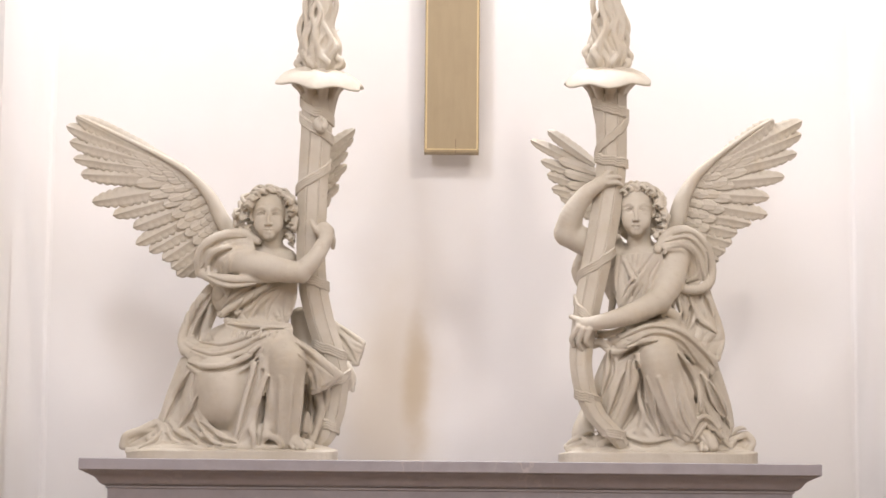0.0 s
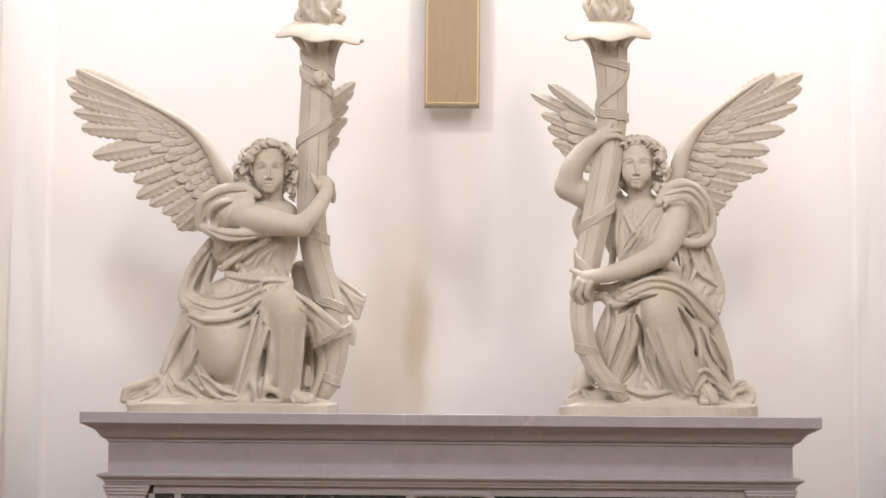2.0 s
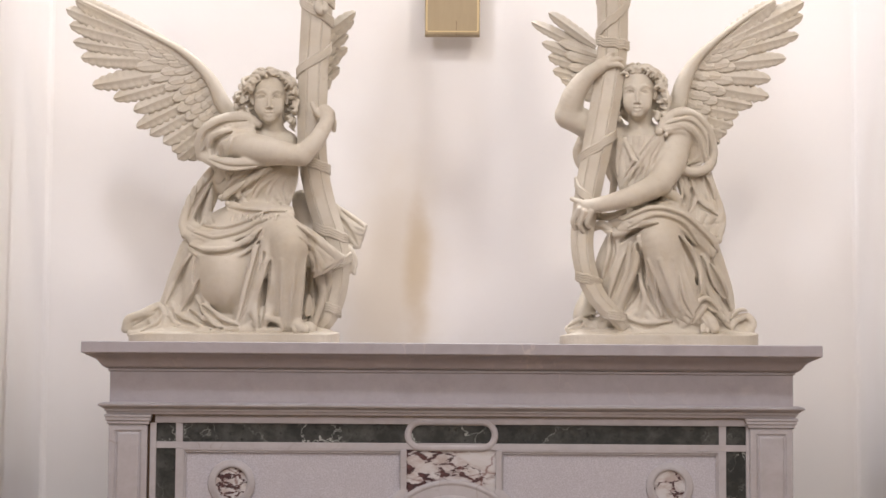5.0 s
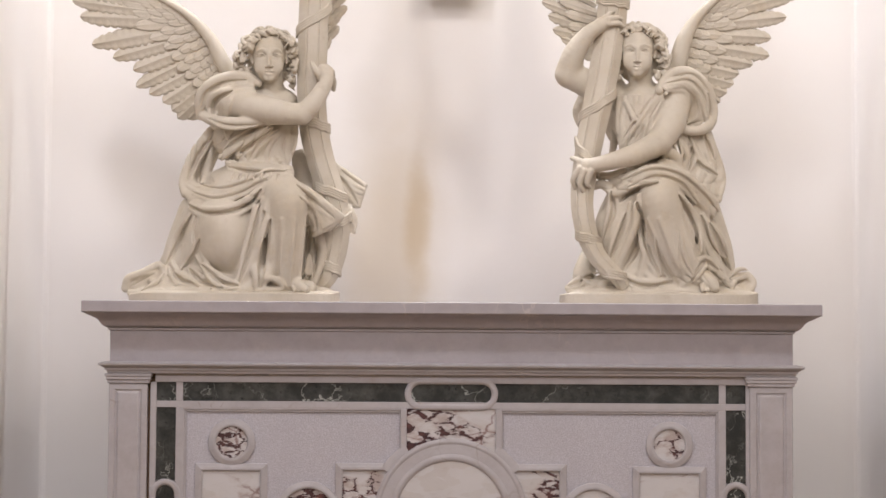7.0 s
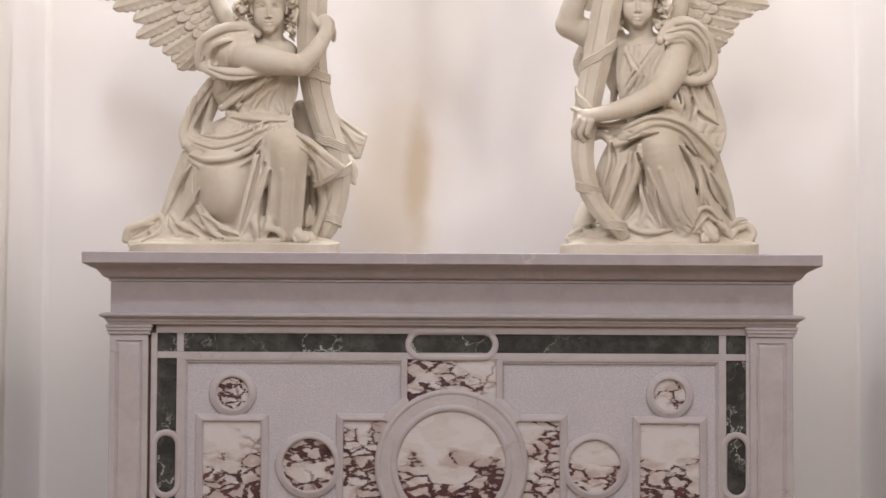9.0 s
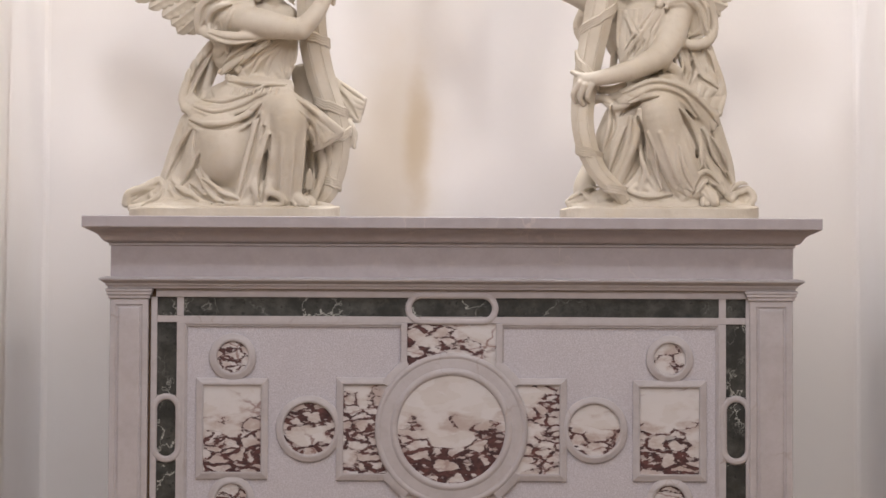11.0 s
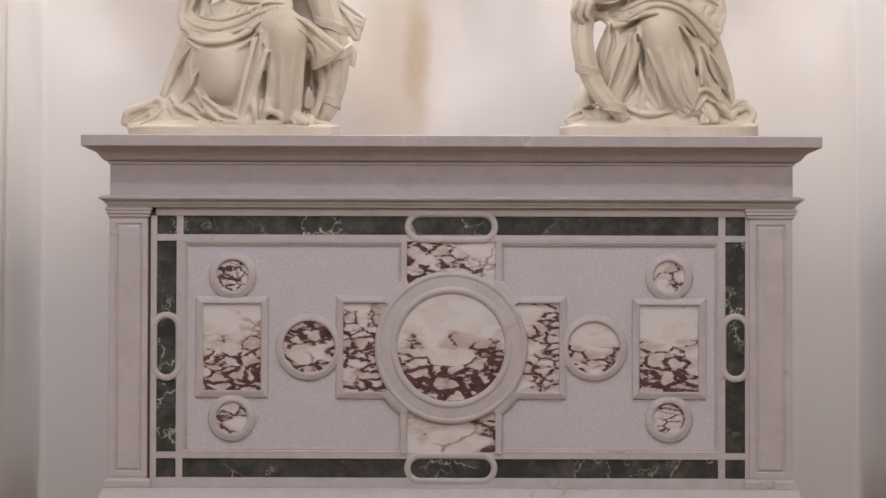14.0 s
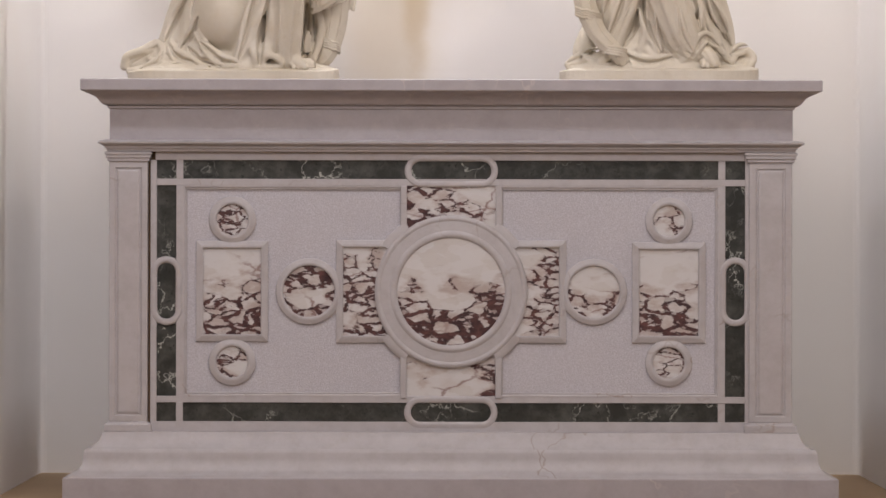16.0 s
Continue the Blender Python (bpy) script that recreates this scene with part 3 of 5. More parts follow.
    def creases(self, lines, deep=1.0):
        """Sharp hollows between raised folds, laid on the skin as it stands; each line: radius, then (across, down) points."""
        for r, *pts in lines:
            p = spline(pts, 4 * len(pts) + 3)
            i = np.clip(np.rint((p[:, 0] - self.lo[0]) / self.h).astype(int), 0, self.n[0] - 1)
            j = np.clip(np.rint((p[:, 1] - self.lo[1]) / self.h).astype(int), 0, self.n[1] - 1)
            col = self.f[i, j] < 0
            hit = col.any(1)
            if hit.sum() < 4:
                continue
            p, z = p[hit], self.axes[2][col[hit].argmax(1)]
            z = np.convolve(np.pad(z, 2, mode="edge"), np.ones(5) / 5, mode="valid")
            m = len(p)
            t = np.linspace(0, 1, m)
            size = r * np.sin(np.pi * (0.08 + 0.84 * t)) ** 0.7
            tan = np.gradient(p, axis=0)
            tan /= np.linalg.norm(tan, axis=1)[:, None] + 1e-9
            side = np.stack([-tan[:, 1], tan[:, 0]], 1)
            for s in (-1, 1):
                q = p + side * (s * 1.75 * size)[:, None]
                self.stroke(np.column_stack([q, z + 0.35 * size, 0.95 * size]), 0.9 * r, smooth=False)
            fine = 0.6 if r < 3.5 else 1.0
            self.stroke(np.column_stack([p, z - 0.2 * size, 0.8 * size * fine]), 1.6, True, smooth=False)
            if r > 4.2:
                self.stroke(np.column_stack([p, z + 0.7 * size * deep, 0.6 * size * deep]), 1.6, True, smooth=False)

    def wrinkle(self, amp, lean, pitch, v0, v1, phase=0.0, u0=-9999.0, u1=9999.0):
        """Narrow creases that come and go in the cloth between two heights."""
        s, (x, y, z) = self.window((self.lo[0], v0, self.lo[2]), (self.axes[0][-1], v1, self.axes[2][-1]))
        near = np.abs(self.f[s]) < 9
        x, y, z = np.broadcast_arrays(x, y, z)
        x, y, z = x[near], y[near], z[near]
        u = (x * math.cos(radians(lean)) + y * math.sin(radians(lean)) + 0.5 * z) / pitch
        w = u * math.pi + 1.3 * np.sin(y / 37 + z / 29 + phase) + 1.1 * np.sin(x / 31 - y / 53 + phase * 2)
        gate = np.clip(0.5 + np.sin(x / 23 + phase * 3 + y / 61) * np.sin(y / 33 + z / 27 - phase), 0, 1)
        ends = np.clip((y - v0) / 15, 0, 1) * np.clip((v1 - y) / 15, 0, 1) * np.clip((x - u0) / 15, 0, 1) * np.clip((u1 - x) / 15, 0, 1)
        groove = np.clip(1 - 2.0 * np.abs(np.sin(w)), 0, 1) - 0.35 * np.abs(np.sin(w))
        self.f[s][near] += (amp * gate * ends * groove).astype(np.float32)

    def pleats(self, path, angles, r, twist=0.0, k=7.0):
        """Thin folds that lie along a limb; path rows: (across, down, depth, radius), angles from the front."""
        p = spline(path, 9)
        t = np.linspace(0, 1, 9)
        for i, a in enumerate(angles):
            w = np.radians(a + twist * t + 5 * np.sin(3 * t + i))
            size = r * (0.35 + 0.65 * np.sin(np.pi * (0.12 + 0.8 * t))) * (0.8 + 0.35 * (i % 2))
            out = p[:, 3] + 0.2 * size
            self.stroke(np.stack([p[:, 0] + out * np.sin(w), p[:, 1], p[:, 2] - out * np.cos(w), size], 1), k, smooth=False)

    def skin(self):
        """Vertices and quads of the surface, by one vertex in each crossed cell."""
        f = self.f
        n = self.n
        idx = np.full(tuple(n - 1), -1, np.int32)
        total = np.zeros((*(n - 1), 3), np.float32)
        count = np.zeros(tuple(n - 1), np.float32)
        edges = []
        for ax in range(3):
            lo = [slice(None)] * 3
            hi = [slice(None)] * 3
            lo[ax], hi[ax] = slice(0, -1), slice(1, None)
            a, b = f[tuple(lo)], f[tuple(hi)]
            e = np.argwhere((a < 0) != (b < 0))
            o1, o2 = [i for i in range(3) if i != ax]
            e = e[(e[:, o1] > 0) & (e[:, o2] > 0) & (e[:, o1] < n[o1] - 1) & (e[:, o2] < n[o2] - 1)]
            va, vb = a[tuple(e.T)], b[tuple(e.T)]
            cross = e.astype(np.float32)
            cross[:, ax] += va / (va - vb)
            for d1 in (0, 1):
                for d2 in (0, 1):
                    c = e.copy()
                    c[:, o1] -= d1
                    c[:, o2] -= d2
                    np.add.at(total, tuple(c.T), cross)
                    np.add.at(count, tuple(c.T), 1)
            edges.append((ax, o1, o2, e, va < 0))
        cells = np.argwhere(count > 0)
        idx[tuple(cells.T)] = np.arange(len(cells))
        verts = total[tuple(cells.T)] / count[tuple(cells.T)][:, None] * self.h + self.lo
        quads = []
        for ax, o1, o2, e, inside in edges:
            q = []
            for d1, d2 in ((1, 1), (0, 1), (0, 0), (1, 0)):
                c = e.copy()
                c[:, o1] -= d1
                c[:, o2] -= d2
                q.append(idx[tuple(c.T)])
            q = np.stack(q, 1)
            flip = inside if ax == 1 else ~inside
            q[flip] = q[flip][:, ::-1]
            quads.append(q)
        return verts, np.vstack(quads)


class Carving:
    """Gathers pieces into one mesh."""

    def __init__(self):
        self.v, self.f, self.smooth, self.n = [], [], [], 0

    def add(self, v, f, smooth=True):
        v = np.asarray(v, float)
        self.v.append(v)
        for q in f:
            self.f.append(tuple(int(i) + self.n for i in q))
        self.smooth += [smooth] * len(f)
        self.n += len(v)

    def tube(self, pts, sides=8, n=24, flat=1.0, smooth=True, section=None, turn=0.0):
        """A tapering round bar along rows of (across, down, depth, radius)."""
        p = spline(pts, n)
        c, r = p[:, :3], np.maximum(p[:, 3], 0.2)
        tan = np.gradient(c, axis=0)
        tan /= np.linalg.norm(tan, axis=1)[:, None] + 1e-9
        ref = np.array([0.0, 0.0, 1.0])
        rows = []
        sec = section or [(math.cos(2 * math.pi * i / sides + turn), math.sin(2 * math.pi * i / sides + turn)) for i in range(sides)]
        for q, t, w in zip(c, tan, r):
            s = np.cross(ref, t)
            s /= np.linalg.norm(s) + 1e-9
            u = np.cross(t, s)
            rows += [q + w * (a * s + flat * b * u) for a, b in sec]
        m = len(sec)
        f = [(i * m + j, i * m + (j + 1) % m, (i + 1) * m + (j + 1) % m, (i + 1) * m + j) for i in range(n - 1) for j in range(m)]
        f += [tuple(range(m))[::-1], tuple(range((n - 1) * m, n * m))]
        self.add(rows, f, smooth)

    def feather(self, root, tip, width, depth, bend=0.0, side=1.0, seed=0, relief=1.0):
        """A carved feather: a blade with a raised rib and a notched edge, thick enough to stand out."""
        rng = random.Random(seed)
        a, b = np.array(root, float), np.array(tip, float)
        length = np.linalg.norm(b - a)
        along = (b - a) / length
        across = np.array([-along[1], along[0]])
        n = max(14, min(60, int(length / 3.2)))
        sec = (-1.0, -0.62, -0.1, 0.0, 0.1, 0.62, 1.0)
        rows = []
        notch = rng.random() * 6
        step = 13.0 if length > 90 else 9.0
        for layer in (0, 1):
            for i in range(n + 1):
                t = i / n
                w = width * min(1.0, 0.6 + 1.1 * t) * math.sqrt(max(0.0, 1 - max(0.0, (t - 0.68) / 0.32) ** 2.2)) + 0.4
                mid = a + along * length * t + across * bend * length * math.sin(math.pi * t * 0.5) ** 2
                for s in sec:
                    saw = (t * length / step + notch + (0.5 if s < 0 else 0.0)) % 1.0
                    cut = 0.22 * saw ** 3 if abs(s) == 1 and 0.15 < t < 0.96 else 0.0
                    xy = mid + across * w * (1 - cut) * s - along * abs(s) * w * 0.2 * min(1.0, t * 5)
                    z = depth - relief * (2.4 * (1 - abs(s)) - side * s * 1.6 + (1.8 if s == 0 else 0.0) - (2.4 * saw ** 2 if abs(s) > 0.9 else 1.4 * saw if abs(s) > 0.5 else 0.0))
                    z -= 4.5 * t * relief
                    rows.append((xy[0], xy[1], z + (0 if layer == 0 else 4.5)))
        m = len(sec)
        f = []
        k = (n + 1) * m
        for i in range(n):
            for j in range(m - 1):
                q = (i * m + j, i * m + j + 1, (i + 1) * m + j + 1, (i + 1) * m + j)
                f += [q, tuple(k + x for x in q[::-1])]
            f += [(i * m, (i + 1) * m, k + (i + 1) * m, k + i * m), (i * m + m - 1, k + i * m + m - 1, k + (i + 1) * m + m - 1, (i + 1) * m + m - 1)]
        f.append(tuple(n * m + j for j in range(m)) + tuple(k + n * m + j for j in reversed(range(m))))
        self.add(rows, f, True)

    def finish(self, name, label):
        v = np.vstack(self.v)
        me = bpy.data.meshes.new(name)
        w = upper(v)
        base = w[:, 2] < ALTAR_TOP
        w[base, 2] = ALTAR_TOP
        me.from_pydata(w.tolist(), [], self.f)
        me.polygons.foreach_set("use_smooth", self.smooth)
        bm = bmesh.new()
        bm.from_mesh(me)
        bmesh.ops.recalc_face_normals(bm, faces=bm.faces)
        bm.to_mesh(me)
        bm.free()
        me.materials.append(CARVED)
        me.update()
        return tagged(new(name, me), label, "statue", "pair of kneeling angels")


def plinth_block(c, u0, u1, v_top, v_base, d0, d1):
    """The low rounded block under a figure."""
    rows, n = [], 48
    cu, cd, ru, rd = (u0 + u1) / 2, (d0 + d1) / 2, (u1 - u0) / 2, (d1 - d0) / 2
    for v, g in ((v_base, 1.0), (v_top + 2.0, 1.0), (v_top, 0.988), (v_top - 3.0, 0.9)):
        for i in range(n):
            a = 2 * math.pi * i / n
            ca, sa = math.cos(a), math.sin(a)
            p = 0.32
            rows.append((cu + g * ru * math.copysign(abs(ca) ** p, ca), v - 1.5 * math.cos(a * 3), cd + g * rd * math.copysign(abs(sa) ** p, sa)))
    f = [(i * n + j, i * n + (j + 1) % n, (i + 1) * n + (j + 1) % n, (i + 1) * n + j) for i in range(3) for j in range(n)]
    c.add(rows, f + [tuple(range(n)), tuple(range(3 * n, 4 * n))[::-1]], False)


PLANKS = [(r * math.cos(radians(a)), r * math.sin(radians(a))) for i in range(8) for a, r in ((45 * i - 18.5, 1.0), (45 * i + 18.5, 1.0), (45 * i + 21.5, 0.965), (45 * i + 22.5, 0.90), (45 * i + 23.5, 0.965))]


def torch(c, path, head, seed, tilt):
    """A staved torch, bound with ribbon, with a spreading lip and a flame. path rows: (across, down, depth, radius)."""
    rng = random.Random(seed)
    c.tube(path, n=60, section=PLANKS, smooth=False)
    hx, hy, hd = head
    # flaring staves under the lip
    for i in range(8):
        a = radians(45 * i + 10)
        ca, sa = math.cos(a), math.sin(a)
        c.tube([(hx + 15 * ca, hy + 80, hd + 15 * sa, 8), (hx + 21 * ca, hy + 40, hd + 21 * sa, 10), (hx + 28 * ca, hy + 18, hd + 28 * sa, 12), (hx + 44 * ca, hy + 3, hd + 44 * sa, 11)], 6, 12)
    # the lip: a lobed, drooping dish
    rows, n = [], 64
    prof = ((8, -22), (30, -20), (50, -13), (66, -3), (77, 8), (78, 12), (73, 12), (55, 5), (40, 3), (8, 3))
    for r, v in prof:
        for i in range(n):
            a = 2 * math.pi * i / n
            lobe = 1 + (0.05 * math.cos(6 * a + seed) + 0.02 * math.cos(11 * a)) * (r > 45)
            dx, dz = r * lobe * math.cos(a), r * lobe * math.sin(a)
            rows.append((hx + dx, hy + v + dx * tilt + (3.0 * math.cos(6 * a + seed) if r > 60 else 0) - dz * 0.06, hd + dz))
    f = [(i * n + j, i * n + (j + 1) % n, (i + 1) * n + (j + 1) % n, (i + 1) * n + j) for i in range(len(prof) - 1) for j in range(n)]
    c.add(rows, f)
    # flame: wavering tongues that lick up round a core
    k = Clay((hx - 58, hy - 225, hd - 56), (hx + 58, hy - 8, hd + 56), 1.6)
    k.stroke([(hx, hy - 8, hd, 28), (hx + 2, hy - 45, hd, 29), (hx + 1, hy - 90, hd, 22), (hx + 7, hy - 135, hd, 16), (hx + 3, hy - 205, hd, 5)], 4)
    for i in range(30):
        a = 2 * math.pi * (i / 30) + rng.uniform(-0.12, 0.12)
        ca, sa = math.cos(a), math.sin(a)
        short = i % 4 == 0
        top = rng.uniform(48, 90) if short else rng.choice((80, 110, 140, 165, 195))
        out = 1.2 if short else 1.0
        ph = rng.choice((-1, 1)) * rng.uniform(4, 8)
        k.stroke([(hx + 22 * ca, hy - 12, hd + 22 * sa, 4.6), (hx + 31 * ca * out + ph * 0.6, hy - 14 - top * 0.2, hd + 30 * sa * out, 6.0), (hx + 29 * ca * out - ph, hy - 14 - top * 0.4, hd + 27 * sa * out, 5.8),
                  (hx + 23 * ca * out + ph, hy - 14 - top * 0.62, hd + 20 * sa * out, 4.8), (hx + 17 * ca * out - ph, hy - 14 - top * 0.82, hd + 14 * sa * out, 3.4), (hx + (34 if short else 9) * ca + ph * 0.5, hy - 14 - top, hd + (26 if short else 8) * sa, 1.0)], 1.4)
    c.add(*k.skin())


def ribbon(c, path, s0, s1, turns, start, strands=4, r=2.9, out=1.0):
    """A folded band wound round the torch between two fractions of its length."""
    p = spline(path, 200)
    for k in range(strands):
        rows = []
        for i in range(14):
            t = i / 13
            q = p[min(199, int((s0 + (s1 - s0) * t) * 199))]
            a = radians(start + 360 * turns * t)
            rows.append((q[0] + q[3] * out * math.cos(a), q[1] + (k - (strands - 1) / 2) * r * 1.45, q[2] + q[3] * out * math.sin(a), r))
        c.tube(rows, 6, 40)


def wing(c, roots, tips, depth, width, side, seed, rows=((1.0, 1.0, 0), (0.52, 0.66, -1.4), (0.38, 0.56, -2.2), (0.25, 0.5, -3.0), (0.14, 0.46, -3.8))):
    """Feathers from the wing's arm to its tips, in overlapping rows."""
    rng = random.Random(seed)
    n = len(tips)
    arm = spline(roots, n)
    for row, (reach, fat, lift) in enumerate(rows):
        for i in range(n):
            if row and i == 0:
                continue
            a, b = np.array(arm[i][:2]), np.array(tips[i])
            if row:
                j = min(n - 1, i + 1)
                b = b * 0.5 + np.array(tips[j]) * 0.5 if row % 2 else b
            r = reach * (1 + rng.uniform(-0.05, 0.05)) if row else 1.0
            t = a + (b - a) * r
            c.feather(a, t, width * fat * (0.8 + 0.2 * rng.random()), depth + lift + i * 0.9 * (1 if row == 0 else 0.3), rng.uniform(-0.015, 0.015), side, seed * 100 + row * 30 + i, 1.0 if row == 0 else 0.22)


def head(c, x, y, d, seed, turn, loose):
    """A calm oval face under parted, waving hair. loose: how far the curls stand out at either side."""
    rng = random.Random(seed)
    k = Clay((x - 78, y - 62, d - 58), (x + 78, y + 104, d + 50), 1.1)
    k.stroke([(x + 2, y + 22, d + 4, 17), (x + 4, y + 72, d + 14, 20)], 6)
    k.blob((x, y - 8, d + 6), (31, 37, 36), 4)
    k.blob((x + turn, y + 5, d - 8), (26.5, 40, 28), 6)
    k.blob((x + turn, y + 29, d - 14), (16, 16, 20), 10)
    f = d - 36
    fx = x + turn
    for s in (-1, 1):
        k.blob((fx + s * 15, y + 18, f + 12), (10, 14, 9), 10)
        k.blob((fx + s * 13.5, y - 0.5, f + 1.2), (9.0, 5.8, 5.6), 3.0, True)
        k.blob((fx + s * 13.5, y + 0.6, f + 11.0), (7.8, 4.4, 7.2), 0.6)
        k.stroke([(fx + s * 5.5, y + 1.0, f + 4.4, 0.9), (fx + s * 13, y - 3.6, f + 3.0, 1.5), (fx + s * 21.5, y + 1.2, f + 8.5, 0.9)], 0.6)
        k.stroke([(fx + s * 6, y + 2.6, f + 4.6, 0.7), (fx + s * 13, y + 5.0, f + 4.4, 1.0), (fx + s * 20.5, y + 2.2, f + 8.4, 0.7)], 0.8)
        k.stroke([(fx + s * 6, y - 9.5, f + 4.0, 0.9), (fx + s * 13, y - 11, f + 5.0, 1.2), (fx + s * 22, y - 7, f + 11, 0.9)], 4)
        k.blob((fx + s * 4.4, y + 19, f + 0.2), (2.7, 2.3, 3.0), 1.4)
        k.stroke([(x + s * 30, y - 6, d - 6, 2.5), (x + s * 32, y + 4, d - 4, 3.4), (x + s * 30, y + 13, d - 6, 2.2)], 2)
    k.stroke([(fx, y - 6, f + 2.4, 1.8), (fx, y + 6, f - 0.8, 2.3), (fx, y + 17.5, f - 3.6, 3.1)], 2.5)
    k.stroke([(fx - 9, y + 28.6, f + 4.4, 0.9), (fx - 4, y + 26.9, f + 0.6, 1.9), (fx, y + 27.6, f - 0.2, 1.9), (fx + 4, y + 26.9, f + 0.6, 1.9), (fx + 9, y + 28.6, f + 4.4, 0.9)], 1.4)
    k.stroke([(fx - 7, y + 31.4, f + 3.4, 1.1), (fx, y + 32.8, f + 0.4, 2.5), (fx + 7, y + 31.4, f + 3.4, 1.1)], 1.4)
    k.stroke([(fx - 8.5, y + 29.3, f + 2.2, 0.7), (fx, y + 29.7, f - 1.6, 0.9), (fx + 8.5, y + 29.3, f + 2.2, 0.7)], 0.7, True)
    k.blob((fx, y + 40, f + 8), (8.5, 6.5, 8), 6)
    # hair: a mass behind the cheeks, waves combed from the parting and curls that hang free
    k.blob((x, y + 12, d + 22), (40, 46, 16), 6)
    k.blob((x, y - 19, d + 16), (34, 26, 32), 4)
    for s, wide in ((-1, loose[0]), (1, loose[1])):
        for i in range(26):
            t = i / 25
            px = x + s * (31 + rng.uniform(0.1, 1.0) * wide * (0.55 + 0.45 * math.sin(math.pi * t)))
            py = y - 26 + 74 * t + rng.uniform(-4, 4)
            pd = d + rng.uniform(-16, 12)
            w = rng.uniform(5, 9)
            k.stroke([(px - s * w * 0.8, py - w, pd + 3, 2.6), (px + s * w * 0.5, py - w * 0.4, pd - 2, 3.6), (px + s * w * 0.2, py + w * 0.6, pd - 5, 3.4), (px - s * w * 0.4, py + w * 0.4, pd - 3, 2.4), (px + s * w * 0.6, py + w * 1.3, pd, 1.6)], 1.2)
            if i % 3 == 0:
                k.blob((px + s * 1.0, py + 1, pd - 8), (1.8, 2.4, 4), 1.0, True)
    for i in range(110):
        a = radians(rng.uniform(0, 180))
        b = rng.uniform(-30, 24)
        ra = (rng.uniform(35, 43) if b > -14 else rng.uniform(33, 38)) + 4 * abs(math.cos(a)) ** 2
        cx, cy, cd = x + ra * math.cos(a), y - 4 - ra * math.sin(a), d + b * 0.9 + 4
        s, w = rng.choice((-1, 1)), rng.uniform(4, 8)
        k.stroke([(cx - w, cy + rng.uniform(-3, 3), cd, 2.0), (cx, cy - w * 0.7, cd - 3, 2.8), (cx + w, cy + 1, cd - 2, 2.8), (cx + 2, cy + w * 0.6 * s, cd - 3, 1.6)], 1.4)
    c.add(*k.skin())


rng = random.Random(11)

# the angel that clasps the torch with a bent arm
k = Clay((205, 318, -168), (652, 806, 78), 1.5)
k.blob((458, 497, -2), (62, 64, 46), 10)
k.blob((468, 457, -4), (56, 28, 36), 12)
k.blob((450, 560, 2), (50, 42, 40), 12)
k.blob((432, 612, 8), (78, 46, 52), 14)
k.stroke([(476, 405, -20, 19), (478, 440, -8, 22)], 8)
k.blob((406, 522, 2), (32, 40, 36), 10)
k.stroke([(376, 520, 34, 20), (350, 570, 34, 24), (342, 612, 18, 20)], 8)
# sleeve
k.blob((386, 462, 0), (35, 44, 36), 8)
k.blob((392, 470, -44), (20, 24, 26), 4, True)
k.stroke([(352, 482, -10, 9), (350, 455, -22, 9), (365, 430, -34, 9), (395, 414, -40, 8), (430, 412, -40, 8), (454, 426, -38, 7)], 3)
k.drape([(360, 476, -2), (368, 446, -20), (393, 427, -34), (440, 422, -36)], [(402, 490, -40), (403, 466, -58), (412, 448, -56), (446, 440, -48)], 4, 5.5, 9, 3, rng)
k.stroke([(353, 480, -10, 9), (375, 491, -42, 10), (410, 494, -66, 9), (445, 493, -70, 8), (490, 493, -60, 6)], 3)
# bodice
k.drape([(394, 508, -36), (408, 538, -40), (424, 566, -38)], [(522, 500, -40), (519, 532, -46), (504, 570, -42)], 8, 4.6, 6, 3.5, rng)
k.blob((430, 515, -34), (24, 22, 18), 10)
k.blob((492, 512, -34), (24, 22, 18), 10)
k.stroke([(388, 556, -36, 6), (430, 530, -54, 6), (474, 504, -56, 5)], 2.5)
k.stroke([(395, 548, -36, 4), (440, 518, -54, 4.5), (470, 500, -56, 4)], 2.5)
k.stroke([(400, 566, -38, 6), (440, 575, -50, 7), (502, 577, -46, 6)], 3)
k.stroke([(402, 576, -40, 5), (430, 584, -52, 8), (470, 584, -54, 6), (500, 588, -50, 5)], 3)
# mantle: loop at the hip, roll over the lap
k.drape([(370, 508, 12), (338, 548, 8), (318, 596, -2), (322, 622, -22)], [(388, 530, 26), (368, 565, 34), (352, 598, 26), (350, 612, 4)], 3, 8, 6, 5, rng)
k.drape([(320, 618, -16), (345, 634, -52), (400, 630, -82), (446, 606, -98), (476, 590, -100), (512, 584, -86)], [(330, 600, 0), (365, 612, -46), (410, 604, -74), (452, 586, -82), (484, 574, -80), (510, 576, -68)], 3, 6.5, 7, 3, rng)
k.stroke([(340, 640, -50, 5), (370, 650, -80, 6), (410, 645, -98, 6), (446, 622, -112, 6), (474, 600, -116, 5), (505, 590, -112, 4)], 6)
k.stroke([(478, 606, -118, 5), (466, 650, -124, 6), (464, 700, -122, 6), (456, 750, -116, 7), (450, 784, -110, 7)], 3)
# raised knee and shin
k.stroke([(440, 602, -20, 44), (482, 614, -84, 38), (504, 632, -112, 35), (504, 675, -110, 33), (503, 725, -102, 30), (502, 780, -92, 25)], 8)
k.stroke([(534, 612, -104, 5), (546, 650, -96, 6), (546, 700, -88, 6), (540, 760, -80, 7)], 4)
